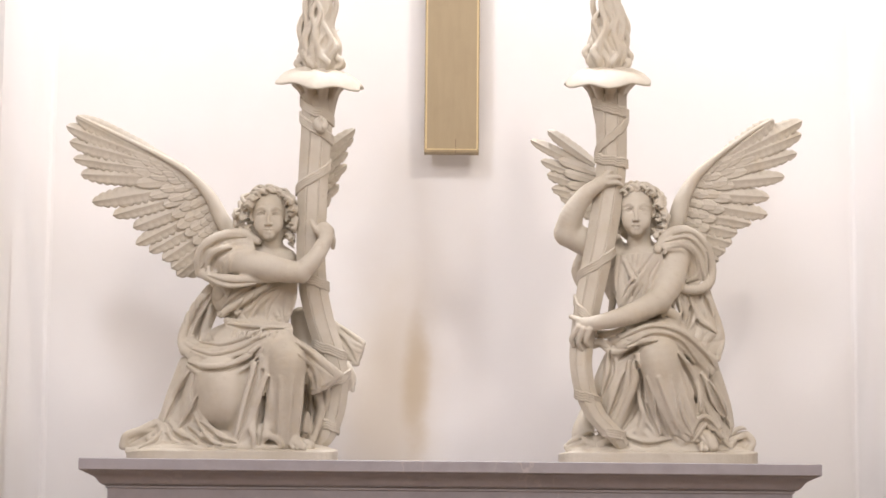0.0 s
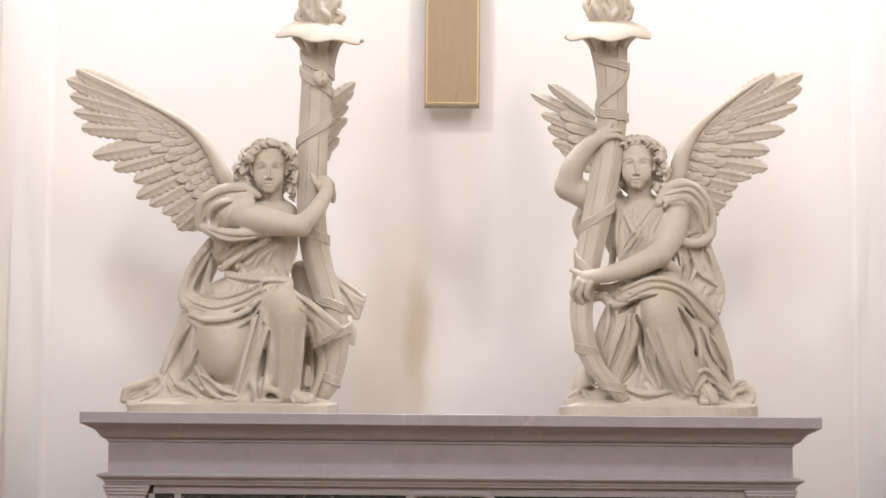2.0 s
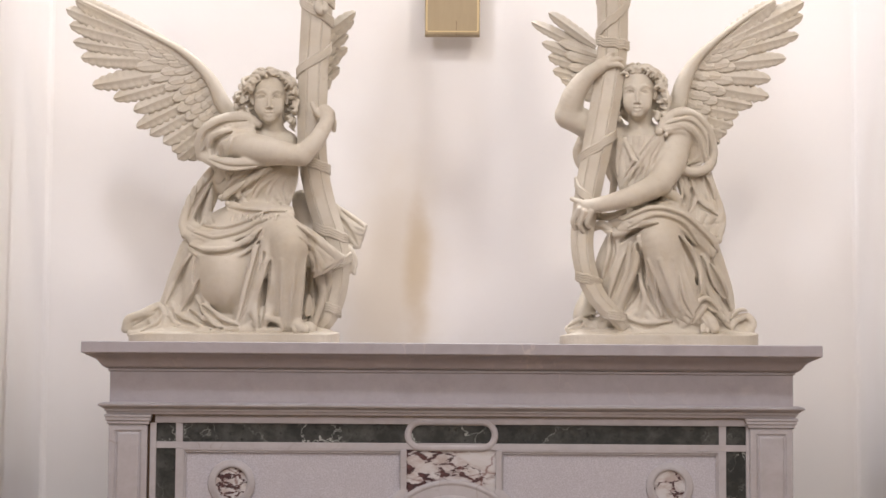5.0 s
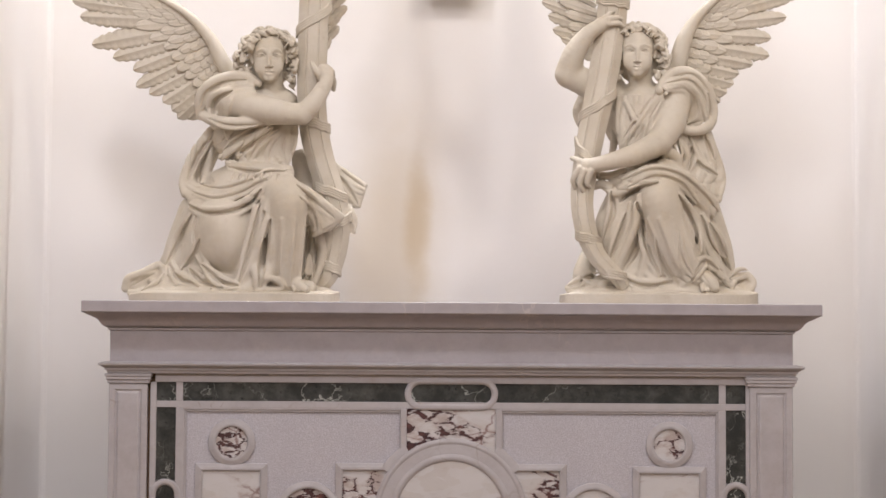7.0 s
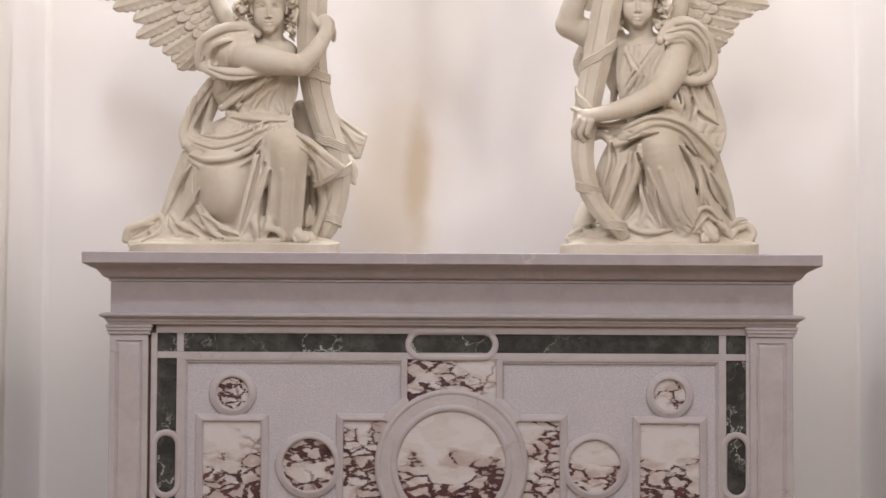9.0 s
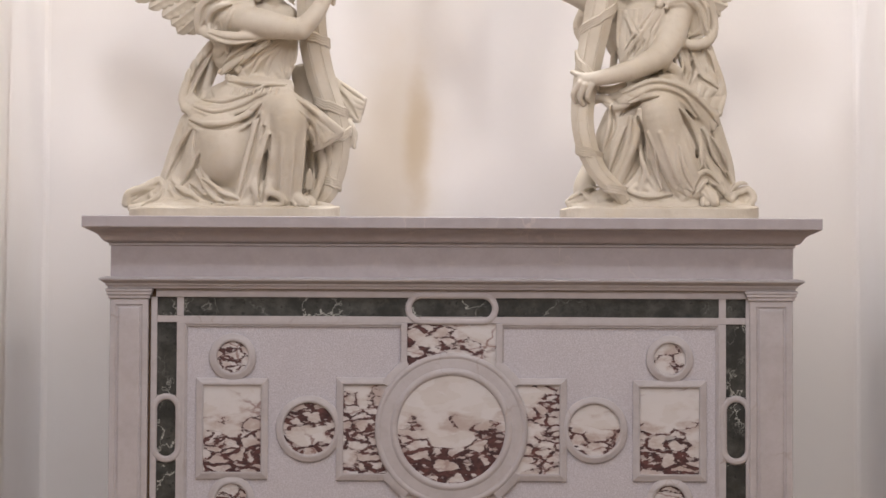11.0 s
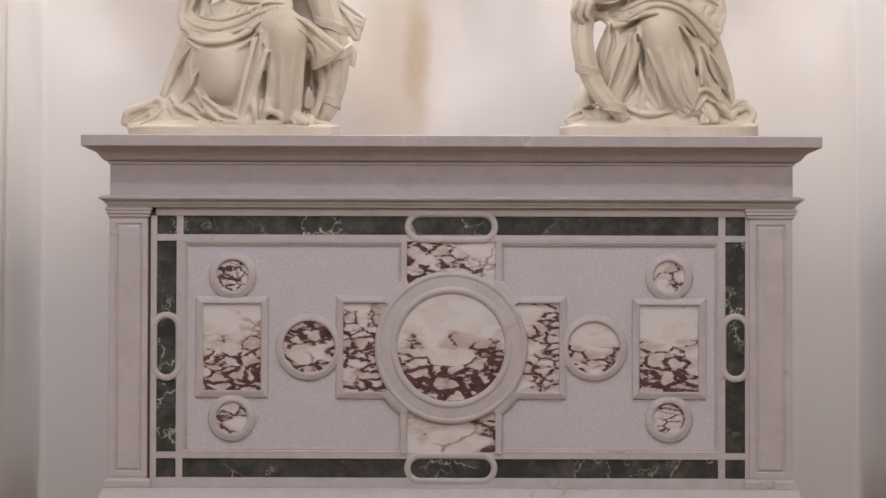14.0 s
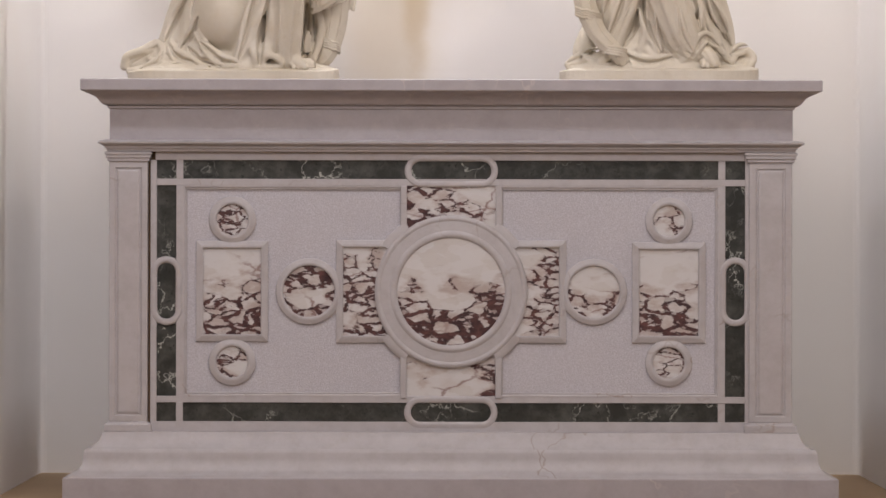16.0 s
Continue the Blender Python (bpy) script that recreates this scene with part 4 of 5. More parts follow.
# kneeling leg
k.blob((392, 692, -62), (53, 72, 62), 8)
k.stroke([(412, 622, -24, 48), (396, 690, -50, 48), (404, 745, -50, 36)], 12)
k.stroke([(464, 632, -118, 7), (452, 690, -112, 8), (434, 755, -106, 8), (420, 787, -102, 8)], 3)
k.stroke([(450, 650, -108, 6), (446, 700, -108, 6), (424, 764, -106, 7)], 3)
k.stroke([(478, 650, -120, 5), (474, 710, -116, 6), (458, 770, -108, 7)], 3)
k.stroke([(458, 660, -112, 4), (457, 720, -112, 4), (440, 782, -108, 5)], 2, True)
k.stroke([(330, 788, -79, 6.5), (360, 770, -97, 5.0), (385, 772, -111, 5.8), (408, 787, -111, 6.5), (432, 787, -107, 5.8)], 4)
k.stroke([(341, 680, -62, 4), (350, 735, -84, 5), (384, 774, -104, 6)], 5)
k.stroke([(440, 620, -50, 34), (446, 700, -68, 30), (440, 785, -72, 26)], 8)
k.stroke([(352, 640, -20, 22), (350, 700, -30, 24), (340, 785, -44, 20)], 8)
k.blob((405, 796, -42), (182, 20, 74), 8)
k.stroke([(226, 782, -38, 12), (255, 772, -38, 13), (274, 764, -36, 13)], 5)
k.stroke([(446, 644, -114, 5), (440, 700, -112, 7), (426, 750, -110, 7), (410, 782, -106, 7)], 4)
# trailing skirt and its curls on the ground
k.stroke([(238, 790, -32, 15), (300, 782, -46, 22), (370, 784, -74, 24), (440, 788, -92, 18), (540, 790, -92, 15)], 6)
k.stroke([(240, 775, -30, 11), (275, 765, -32, 14), (320, 768, -50, 18), (360, 780, -72, 16)], 6)
k.stroke([(352, 650, 20, 25), (322, 720, 15, 34), (302, 772, 0, 28)], 8)
k.drape([(338, 640, 4), (302, 710, 4), (266, 772, -6)], [(356, 652, -24), (340, 722, -44), (326, 784, -56)], 3, 9, 5, 6, rng)
k.stroke([(336, 650, -2, 24), (318, 715, -10, 30), (296, 772, -20, 24)], 8)
k.stroke([(216, 788, -45, 7.9), (222, 770, -49, 7.2), (248, 760, -51, 7.2), (276, 747, -45, 6.5), (284, 768, -53, 6.5), (264, 788, -65, 7.2)], 4)
k.stroke([(225, 797, -55, 6.5), (300, 795, -75, 6.5), (360, 795, -89, 6.5)], 4)
k.stroke([(268, 750, -39, 5.8), (262, 775, -55, 5.8), (290, 788, -73, 5.8)], 4)
k.stroke([(290, 772, -55, 7.2), (310, 762, -67, 5.8), (335, 776, -81, 5.8), (362, 790, -95, 6.5)], 4)
k.stroke([(300, 745, -43, 5.8), (318, 765, -65, 5.8), (350, 778, -85, 5.8)], 4)
k.stroke([(340, 740, -60, 6), (352, 760, -80, 7), (330, 752, -66, 6)], 3)
k.stroke([(436, 790, -107, 6.5), (462, 770, -119, 5.8), (486, 775, -121, 5.8), (492, 790, -117, 5.8), (450, 793, -115, 5.8)], 4)
k.stroke([(508, 772, -96, 12), (524, 784, -112, 11), (535, 791, -120, 7)], 4)
for i in range(4):
    k.stroke([(514 + i * 7, 786, -114 + i * 2, 4.5), (516 + i * 7.5, 793, -122 + i * 2, 3.5)], 1.5)
for a in ([(236, 778, -64, 3), (256, 772, -66, 4), (272, 760, -60, 3)], [(300, 790, -82, 3), (318, 776, -84, 4), (345, 786, -96, 3)], [(244, 795, -70, 3), (275, 784, -76, 4), (292, 770, -66, 3)],
          [(366, 792, -106, 3), (385, 780, -112, 4), (404, 792, -116, 3)], [(452, 786, -122, 3), (470, 780, -126, 3), (484, 786, -124, 2)], [(326, 760, -72, 3), (345, 768, -84, 3), (362, 762, -92, 3)]):
    k.stroke(a, 3, True)
k.stroke([(463, 655, -126, 4), (461, 700, -122, 6), (454, 745, -118, 7), (446, 784, -112, 6)], 2, True)
k.stroke([(542, 672, -96, 8), (546, 715, -92, 12), (540, 762, -92, 10)], 4, True)
# flap over the shin, cloth behind the torch, the far hand
k.drape([(512, 596, -88), (552, 620, -84), (600, 660, -72)], [(504, 626, -108), (544, 652, -92), (554, 690, -76)], 3, 5, 5, 3, rng)
k.stroke([(600, 662, -72, 6), (578, 680, -68, 6), (552, 693, -74, 5)], 3)
k.stroke([(542, 640, 4, 28), (552, 720, 8, 30), (548, 778, 0, 30)], 8)
k.stroke([(560, 690, -40, 8), (566, 730, -36, 8), (548, 778, -60, 9)], 4)
k.stroke([(566, 660, -50, 6), (578, 700, -40, 7), (572, 740, -30, 6)], 3)
k.drape([(552, 556, 34), (590, 572, 30), (641, 606, 22)], [(556, 622, 32), (592, 640, 26), (630, 642, 24)], 4, 6.5, 7, 4, rng)
k.stroke([(604, 640, 0, 8), (616, 652, -12, 7), (618, 668, -16, 5), (613, 688, -16, 4)], 3)
k.stroke([(608, 646, -12, 6), (623, 664, -14, 5), (622, 690, -16, 3.6)], 2)
k.stroke([(530, 560, 20, 18), (536, 600, 20, 20), (545, 640, 10, 22)], 6)

k.stroke([(352, 660, -34, 30), (352, 720, -44, 33), (345, 780, -52, 26)], 12)
k.stroke([(440, 650, -60, 36), (440, 720, -78, 30), (432, 782, -84, 24)], 12)
k.stroke([(466, 650, -66, 22), (468, 720, -68, 24), (470, 785, -72, 22)], 8)
k.pleats([(504, 668, -110, 33), (504, 700, -108, 32), (503, 740, -101, 30), (502, 784, -92, 25)], (-60, -22, 18, 62), 2.6)
k.wrinkle(2.6, 10, 13, 495, 580)
k.wrinkle(1.8, 78, 17, 575, 650, 1.0, 300, 462)
k.wrinkle(2.4, 25, 19, 620, 770, 2.0, 260, 350)
k.wrinkle(2.0, -30, 15, 600, 700, 0.7, 535, 650)
k.wrinkle(0.9, 6, 20, 680, 790, 1.2, 470, 540)
k.wrinkle(1.6, 60, 14, 752, 804, 0.3, 215, 430)
k.creases([
    (5, (330, 642), (360, 655), (405, 652), (440, 634), (458, 614)), (3.4, (336, 618), (375, 630), (420, 620), (455, 602), (490, 588)), (3.2, (350, 606), (390, 612), (430, 602), (470, 584), (505, 580)),
    (5, (456, 640), (444, 690), (432, 735), (418, 778)), (8, (474, 668), (464, 715), (458, 755), (455, 786)), (3.3, (342, 660), (340, 700), (352, 740), (374, 764)),
    (5, (352, 748), (385, 776), (414, 784)), (6, (538, 650), (541, 700), (534, 750), (526, 778)),
    (5.5, (334, 660), (312, 705), (290, 745)), (5, (350, 700), (336, 735), (316, 758)), (4.5, (296, 750), (312, 772), (348, 782)), (4.5, (330, 755), (352, 776), (388, 788)),
    (3.4, (228, 784), (250, 772), (268, 762)), (3.4, (250, 790), (276, 780), (284, 762)), (3.5, (552, 700), (556, 735), (548, 770))])
k.creases([
    (4, (392, 545), (430, 518), (468, 500)), (4, (402, 562), (440, 536), (484, 506)), (3.2, (438, 562), (456, 532), (490, 508)), (3, (470, 566), (478, 540), (496, 515)), (3, (500, 562), (498, 535), (506, 514)),
    (4, (400, 574), (440, 583), (500, 582)), (4, (352, 470), (362, 442), (392, 426), (432, 420)), (6, (372, 482), (380, 456), (408, 440)), (3.4, (365, 488), (400, 499), (450, 499)),
    (3.4, (520, 606), (550, 634), (586, 664)), (3.4, (524, 626), (548, 655), (556, 686)), (8, (364, 540), (348, 578), (346, 602)), (4, (372, 518), (344, 556), (328, 598)), (4, (590, 585), (610, 610), (628, 640)),
    (3, (600, 580), (625, 600), (640, 610))] + [(2.2, (412 + 13 * i, 584), (407 + 13 * i, 598)) for i in range(7)])
# the bent arm
k.stroke([(418, 464, -36, 26), (455, 469, -66, 25), (500, 478, -84, 21), (530, 481, -88, 18)], 5)
k.stroke([(530, 481, -88, 18), (553, 458, -87, 16), (572, 428, -78, 13), (575, 414, -72, 12)], 5)
k.blob((571, 408, -64), (15, 17, 12), 5)
k.stroke([(562, 410, -70, 6), (554, 400, -66, 5), (549, 390, -60, 4)], 2)
k.stroke([(575, 402, -70, 6), (584, 405, -60, 5), (586, 416, -48, 4.5)], 2)
k.stroke([(578, 412, -70, 6), (587, 421, -60, 5), (587, 437, -52, 4)], 2)
c = Carving()
c.add(*k.skin())
head(c, 474, 377, -26, 3, -1, (30, 16))
plinth_block(c, 221, 596, 796, 846, -132, 120)
PATH_W = [(561, 165, -12, 30), (558, 230, -12, 29), (553, 300, -14, 28), (550, 370, -18, 28), (548, 440, -22, 27), (551, 500, -22, 27), (563, 560, -20, 26), (580, 615, -20, 25), (592, 665, -20, 24), (588, 720, -22, 23), (574, 765, -26, 20), (556, 790, -30, 14)]
torch(c, PATH_W, (564, 138, -12), 4, 0.085)
for s0, s1, turns, start in ((0.02, 0.075, 0.5, 180), (0.06, 0.12, 0.5, 180), (0.17, 0.235, -0.5, 0), (0.43, 0.47, 0.5, 180), (0.62, 0.67, 0.5, 180), (0.72, 0.77, -0.5, 0), (0.86, 0.90, 0.5, 180)):
    ribbon(c, PATH_W, s0, s1, turns, start)
c.tube([(566, 205, -44, 3), (560, 216, -48, 8), (566, 226, -48, 9), (572, 218, -46, 7), (568, 208, -44, 3)], 7, 20)
c.tube([(412, 420, 10, 15), (390, 386, 8, 14), (370, 347, 8, 11), (334, 307, 8, 7), (284, 276, 10, 5), (200, 235, 12, 4), (134, 204, 12, 3)], 10, 40)
wing(c, [(300, 290), (330, 305), (355, 330), (375, 370), (388, 410), (385, 440)],
     [(131, 207), (114, 224), (120, 252), (127, 279), (140, 308), (160, 354), (197, 379), (233, 402), (237, 430), (262, 446), (284, 458), (300, 473), (310, 487), (330, 490), (350, 486)], 16, 19, 0.6, 5)
wing(c, [(540, 290), (540, 320), (545, 350), (550, 380)], [(626, 226), (624, 243), (614, 268), (612, 290), (601, 302), (598, 325), (582, 345)], 46, 12, -1.0, 6, ((1.0, 1.0, 0), (0.7, 0.8, -6)))
c.finish("angel_statue", "cream stone angel kneeling and clasping a torch with one bent arm")

# the angel with one arm raised over the torch
k = Clay((972, 300, -168), (1345, 812, 78), 1.5)
k.blob((1136, 492, -2), (58, 64, 46), 10)
k.blob((1138, 456, -4), (58, 28, 36), 12)
k.blob((1143, 556, 2), (48, 42, 40), 12)
k.blob((1156, 606, 8), (76, 46, 52), 14)
k.stroke([(1127, 400, -20, 19), (1131, 440, -8, 22)], 8)
# shoulder cape
k.blob((1216, 462, 0), (36, 46, 34), 8)
k.blob((1218, 468, -30), (17, 26, 22), 4, True)
k.stroke([(1163, 438, -48, 8), (1180, 413, -42, 8), (1212, 407, -36, 9), (1245, 433, -22, 9), (1257, 474, -12, 9), (1250, 503, -22, 9), (1225, 512, -34, 9), (1196, 506, -40, 7)], 3)
k.drape([(1166, 430, -48), (1195, 420, -44), (1234, 442, -28), (1247, 490, -18)], [(1178, 442, -52), (1206, 442, -40), (1216, 466, -14), (1214, 500, -6)], 4, 5.5, 8, 3, rng)
k.blob((1162, 441, -60), (7, 7, 5), 2)
k.blob((1174, 446, -58), (4, 4, 4), 1)
# bodice with a crossed neckline
k.drape([(1166, 448, -54), (1150, 492, -54), (1138, 544, -48)], [(1090, 452, -34), (1088, 505, -42), (1098, 556, -42)], 6, 4.4, 6, 3, rng)
k.drape([(1168, 450, -54), (1172, 500, -48), (1168, 556, -44)], [(1150, 470, -54), (1146, 520, -50), (1140, 560, -48)], 4, 4, 5, 3, rng)
k.stroke([(1160, 452, -56, 5), (1130, 490, -58, 4.5), (1098, 536, -48, 4.5)], 3)
k.stroke([(1104, 462, -44, 4), (1118, 490, -56, 4), (1128, 500, -57, 3)], 3)
k.stroke([(1160, 545, -60, 8), (1185, 552, -58, 9), (1195, 566, -52, 9), (1165, 572, -58, 8)], 4)
k.stroke([(1095, 560, -42, 6), (1135, 575, -54, 7), (1195, 574, -46, 6)], 3)
# mantle
k.drape([(1192, 518, -26), (1208, 560, -24), (1204, 586, -30)], [(1250, 516, -4), (1275, 590, -4), (1268, 634, -22)], 4, 7.5, 9, 4, rng)
k.drape([(1072, 606, -64), (1112, 588, -92), (1160, 574, -104), (1212, 590, -92), (1264, 636, -52)], [(1082, 630, -76), (1124, 606, -104), (1162, 592, -112), (1206, 614, -100), (1256, 660, -58)], 3, 6.5, 6, 4, rng)
k.stroke([(1040, 612, -60, 7), (1062, 606, -72, 8), (1084, 622, -84, 8), (1100, 612, -92, 6)], 3)
k.stroke([(1052, 590, -60, 7), (1080, 590, -72, 7), (1100, 582, -76, 6)], 3)
k.stroke([(1246, 660, -56, 7), (1262, 648, -48, 7), (1240, 622, -72, 6)], 3)
# raised knee, shin under the skirt
k.stroke([(1175, 602, -30, 44), (1167, 614, -84, 38), (1166, 632, -108, 36), (1177, 682, -106, 35), (1198, 730, -98, 33), (1222, 776, -86, 27)], 8)
k.drape([(1172, 672, -126), (1188, 720, -118), (1205, 784, -102)], [(1204, 650, -108), (1228, 702, -100), (1262, 762, -84)], 4, 3.6, 5, 4, rng)
k.stroke([(1200, 625, -104, 6), (1218, 660, -92, 7), (1232, 700, -84, 6), (1268, 755, -72, 7)], 3)
k.stroke([(1222, 650, -80, 5), (1240, 710, -70, 5), (1278, 770, -62, 6)], 3)
# kneeling leg and folds between
k.stroke([(1112, 622, -40, 38), (1086, 690, -50, 40), (1092, 752, -54, 37)], 8)
k.stroke([(1128, 628, -112, 6), (1120, 680, -108, 7), (1098, 735, -100, 7), (1084, 768, -94, 8)], 3)
k.stroke([(1112, 640, -100, 5), (1104, 690, -98, 5), (1084, 740, -94, 6)], 3)
k.stroke([(1140, 650, -116, 5), (1142, 710, -110, 6), (1126, 782, -98, 7)], 3)
k.stroke([(1134, 660, -114, 4), (1134, 715, -112, 4), (1112, 775, -104, 5)], 2, True)
k.stroke([(1090, 640, -80, 6), (1078, 690, -88, 5), (1086, 750, -88, 6)], 4)
k.stroke([(1150, 700, -112, 5), (1158, 750, -104, 6), (1150, 788, -98, 7)], 3)
k.stroke([(1124, 620, -50, 34), (1126, 700, -66, 30), (1130, 785, -70, 26)], 8)
k.stroke([(1215, 640, -50, 30), (1240, 720, -50, 28), (1262, 785, -54, 22)], 8)
k.blob((1165, 799, -46), (166, 20, 72), 8)
k.stroke([(1298, 790, -52, 9), (1318, 782, -50, 10), (1322, 794, -52, 10)], 6)
k.stroke([(1062, 784, -60, 16), (1140, 780, -76, 18), (1220, 784, -80, 16)], 6)
k.stroke([(1110, 640, -54, 32), (1096, 720, -60, 36), (1102, 785, -66, 30)], 8)
k.stroke([(1150, 660, -72, 30), (1152, 785, -74, 32)], 8)
# trailing skirt
k.stroke([(1012, 792, -44, 11), (1070, 788, -66, 17), (1140, 790, -80, 18), (1210, 792, -84, 16), (1315, 793, -48, 12)], 6)
k.stroke([(1180, 700, -80, 26), (1206, 785, -78, 26)], 8)
k.stroke([(1240, 650, 10, 30), (1264, 720, 8, 28), (1280, 772, 0, 20)], 8)
k.drape([(1246, 642, -6), (1270, 700, -6), (1292, 762, -14)], [(1228, 652, -44), (1250, 720, -50), (1274, 780, -54)], 3, 9, 8, 4, rng)
k.stroke([(1196, 792, -101, 6.5), (1222, 770, -109, 6.5), (1248, 742, -103, 5.8), (1268, 764, -95, 5.8), (1290, 786, -83, 6.5)], 4)
k.stroke([(1238, 765, -92, 14), (1254, 780, -112, 12), (1262, 791, -120, 8)], 4)
for i in range(4):
    k.stroke([(1240 + i * 8, 786, -116 + i * 2, 5), (1240 + i * 8.5, 795, -124 + i * 2, 3.8)], 1.5)
k.stroke([(1288, 794, -75, 6.5), (1298, 774, -65, 6.5), (1318, 768, -59, 6.5), (1330, 782, -59, 6.5), (1322, 798, -65, 5.8)], 4)
k.stroke([(1060, 785, -87, 7.2), (1100, 768, -97, 5.0), (1138, 787, -101, 6.5), (1200, 795, -103, 6.5)], 4)
k.stroke([(1095, 785, -91, 5.8), (1130, 760, -101, 5.0), (1165, 788, -103, 5.8)], 4)
k.stroke([(1002, 790, -59, 6.5), (1022, 776, -65, 6.5), (1050, 788, -71, 6.5)], 4)
k.stroke([(1004, 797, -61, 5.0), (1040, 796, -75, 5.8), (1080, 797, -87, 5.8)], 4)
k.stroke([(1130, 652, -124, 4), (1126, 698, -118, 6), (1108, 742, -110, 7), (1098, 775, -106, 5)], 2, True)
k.stroke([(1040, 730, -4, 16), (1030, 770, -20, 20), (1050, 790, -40, 16)], 6)
k.stroke([(1032, 452, 22, 13), (1022, 480, 20, 13), (1032, 506, 16, 11)], 4)
k.stroke([(1026, 462, 12, 5), (1032, 484, 10, 5), (1024, 500, 8, 4)], 3)

k.pleats([(1170, 668, -107, 36), (1182, 700, -104, 35), (1200, 740, -97, 33), (1222, 780, -86, 28)], (-50, -14, 22, 58), 2.8)
k.wrinkle(2.6, -12, 13, 470, 580)
k.wrinkle(1.8, 100, 17, 575, 645, 0.6, 1198, 1280)
k.wrinkle(1.8, 80, 15, 580, 640, 0.2, 1040, 1130)
k.wrinkle(1.4, -22, 17, 665, 790, 1.4, 1160, 1275)
k.wrinkle(2.2, -14, 15, 640, 790, 0.4, 1225, 1310)
k.wrinkle(1.6, 120, 14, 758, 806, 0.9)
k.blob((1086, 474, 8), (24, 62, 20), 8)
k.stroke([(1078, 470, 2, 6), (1084, 510, -6, 7), (1080, 550, -10, 6)], 4)
k.creases([
    (3.6, (1096, 600), (1150, 581), (1200, 591), (1240, 624), (1264, 652)), (3.6, (1108, 612), (1155, 593), (1200, 605), (1230, 640)), (5, (1090, 640), (1118, 618), (1160, 604)),
    (8, (1124, 640), (1132, 680), (1119, 728), (1098, 760)), (5, (1134, 668), (1142, 720), (1164, 768)), (6, (1196, 626), (1221, 675), (1234, 728)), (3.4, (1196, 690), (1204, 738), (1222, 770)),
    (3.4, (1156, 700), (1168, 741), (1186, 778)), (5.5, (1236, 662), (1258, 712), (1288, 758)), (4.5, (1252, 676), (1282, 736)), (5, (1078, 620), (1082, 655), (1066, 700)),
    (5, (1104, 660), (1092, 700), (1076, 740)), (4.5, (1097, 772), (1141, 787), (1186, 779)), (4.5, (1221, 778), (1243, 744), (1266, 758)), (4.5, (1294, 772), (1309, 764), (1327, 760)), (4, (1002, 787), (1038, 772), (1058, 765))])
k.creases([
    (3, (1156, 446), (1128, 486), (1100, 524)), (3, (1165, 458), (1142, 496), (1118, 532)), (3, (1110, 464), (1118, 480), (1126, 492)), (3, (1150, 480), (1141, 518), (1130, 550)), (3, (1170, 472), (1160, 510), (1150, 545)),
    (3.2, (1178, 535), (1162, 560), (1140, 566)), (3.4, (1192, 522), (1200, 560)), (5, (1214, 522), (1228, 566), (1264, 590)), (4.5, (1243, 522), (1258, 560)), (4.5, (1222, 538), (1214, 582)),
    (9, (1206, 452), (1212, 486)), (3.6, (1176, 428), (1214, 424), (1239, 449), (1247, 486)), (3.2, (1184, 417), (1221, 413), (1250, 442)), (3.2, (1212, 502), (1238, 494))])
# both arms
k.stroke([(1088, 452, -2, 26), (1046, 434, -18, 25), (1003, 411, -28, 24)], 6)
k.stroke([(1003, 411, -28, 24), (1012, 376, -42, 20), (1036, 342, -52, 15), (1058, 326, -56, 12)], 5)
k.blob((1068, 320, -56), (17, 10, 10), 5)
k.stroke([(1066, 313, -58, 5.5), (1078, 302, -56, 4.5), (1084, 297, -52, 3.6)], 2)
k.stroke([(1074, 315, -61, 5.5), (1088, 312, -58, 4.5), (1096, 314, -52, 3.6)], 2)
k.stroke([(1074, 322, -61, 5.5), (1090, 322, -58, 4.5), (1098, 327, -52, 3.6)], 2)
k.stroke([(1190, 460, -24, 29), (1182, 500, -48, 26), (1163, 532, -70, 22)], 5)
k.stroke([(1163, 532, -70, 22), (1120, 553, -92, 19), (1076, 566, -101, 15), (1050, 571, -101, 13)], 4)
k.blob((1035, 573, -98), (20, 13, 11), 5)
k.stroke([(1024, 566, -100, 6), (1008, 559, -88, 4)], 2)
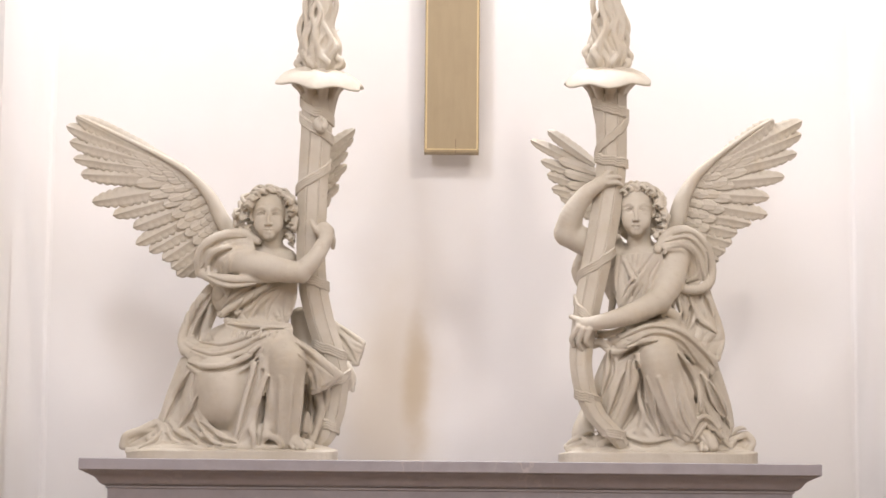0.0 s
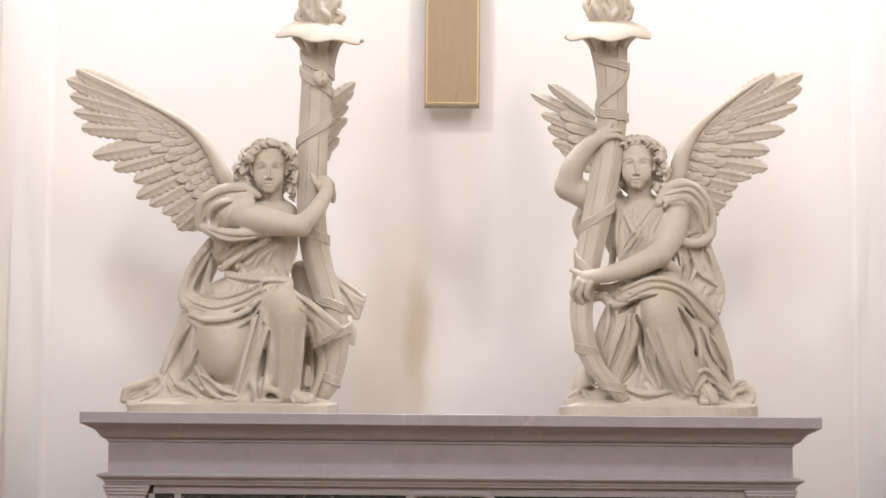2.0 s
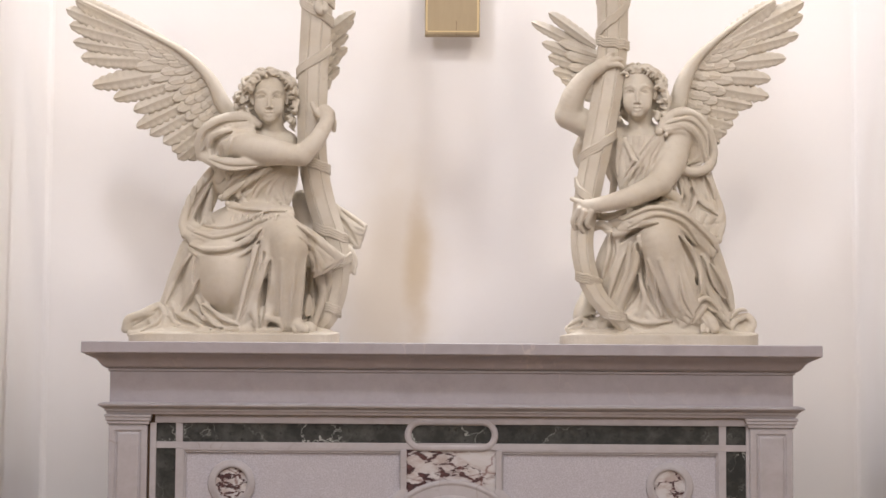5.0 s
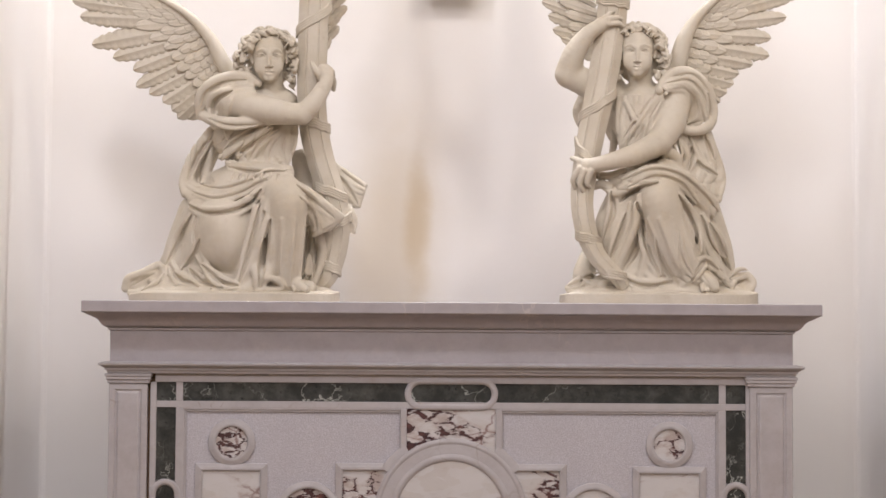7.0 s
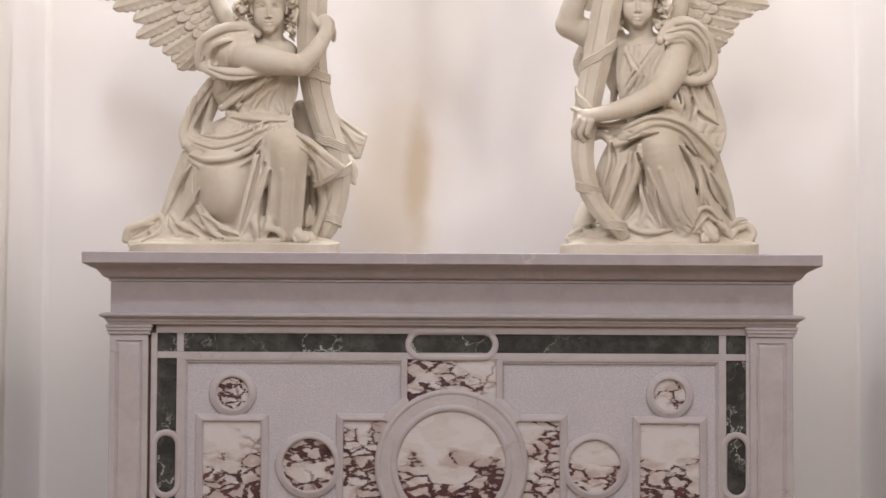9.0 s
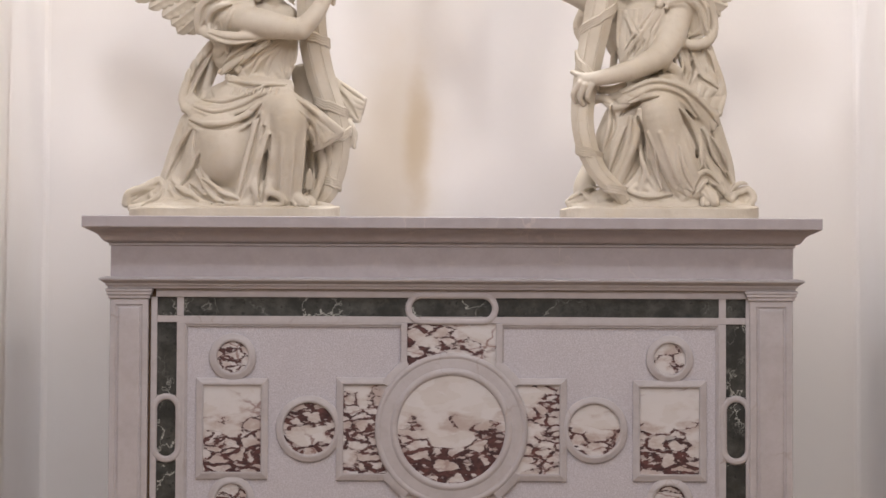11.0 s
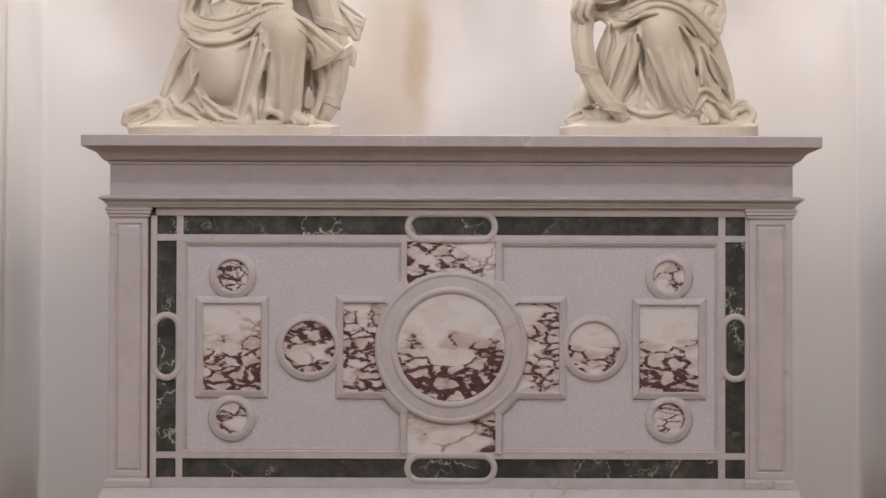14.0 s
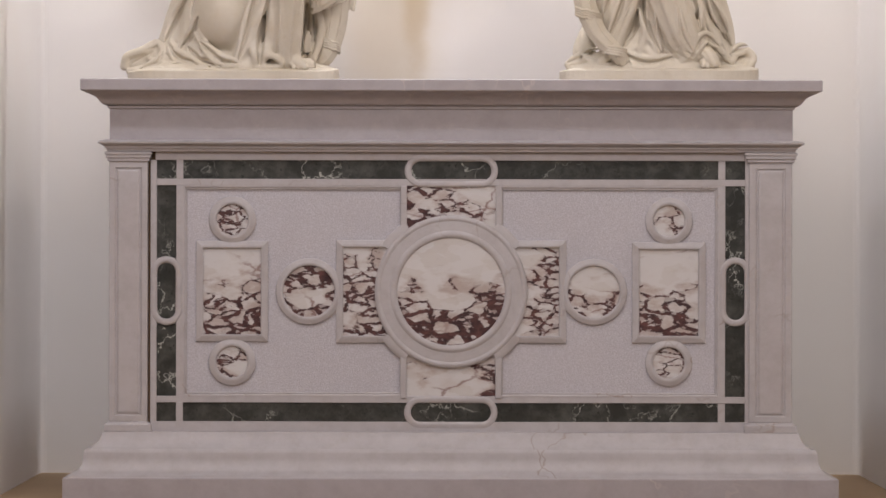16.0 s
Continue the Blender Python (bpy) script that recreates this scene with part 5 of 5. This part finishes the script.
k.stroke([(1022, 578, -105, 6), (1010, 598, -99, 5), (1014, 611, -92, 4)], 2)
k.stroke([(1030, 582, -107, 6), (1022, 604, -103, 5), (1028, 617, -96, 4)], 2)
k.stroke([(1042, 582, -107, 6), (1035, 602, -103, 5), (1040, 610, -98, 3.6)], 2)
c = Carving()
c.add(*k.skin())
head(c, 1124, 370, -26, 8, 0, (20, 24))
plinth_block(c, 986, 1339, 800, 850, -132, 120)
PATH_E = [(1078, 165, -24, 31), (1080, 230, -26, 29), (1080, 290, -28, 28), (1074, 350, -30, 28), (1064, 410, -44, 28), (1052, 470, -56, 27), (1040, 530, -64, 25), (1030, 590, -68, 23), (1026, 640, -80, 21), (1034, 690, -92, 20), (1054, 735, -104, 18), (1086, 768, -108, 15), (1100, 788, -100, 12)]
torch(c, PATH_E, (1074, 136, -24), 9, -0.02)
for s0, s1, turns, start in ((0.02, 0.05, 0.5, 180), (0.05, 0.15, -0.5, 0), (0.15, 0.17, 0.5, 180), (0.38, 0.45, -0.5, 0), (0.50, 0.58, 0.5, 180), (0.76, 0.79, 0.5, 180), (0.90, 0.93, 0.5, 180)):
    ribbon(c, PATH_E, s0, s1, turns, start)
c.tube([(1172, 420, 10, 15), (1193, 395, 8, 16), (1206, 352, 8, 14), (1230, 311, 8, 9), (1275, 270, 10, 5), (1327, 233, 12, 4), (1366, 210, 12, 3)], 10, 40)
wing(c, [(1262, 290), (1240, 305), (1222, 330), (1210, 365), (1205, 400), (1215, 430)],
     [(1369, 212), (1419, 215), (1417, 237), (1409, 270), (1387, 312), (1360, 350), (1357, 378), (1328, 396), (1304, 410), (1294, 430), (1282, 446), (1270, 462)], 16, 19, -0.6, 7)
wing(c, [(1052, 290), (1056, 320), (1058, 350), (1056, 385)], [(966, 231), (936, 247), (955, 282), (966, 306), (974, 332), (988, 346), (1010, 366)], 46, 13, 1.0, 8, ((1.0, 1.0, 0), (0.65, 0.8, -6)))
c.finish("angel_statue", "cream stone angel kneeling with one arm raised over a ribboned torch")
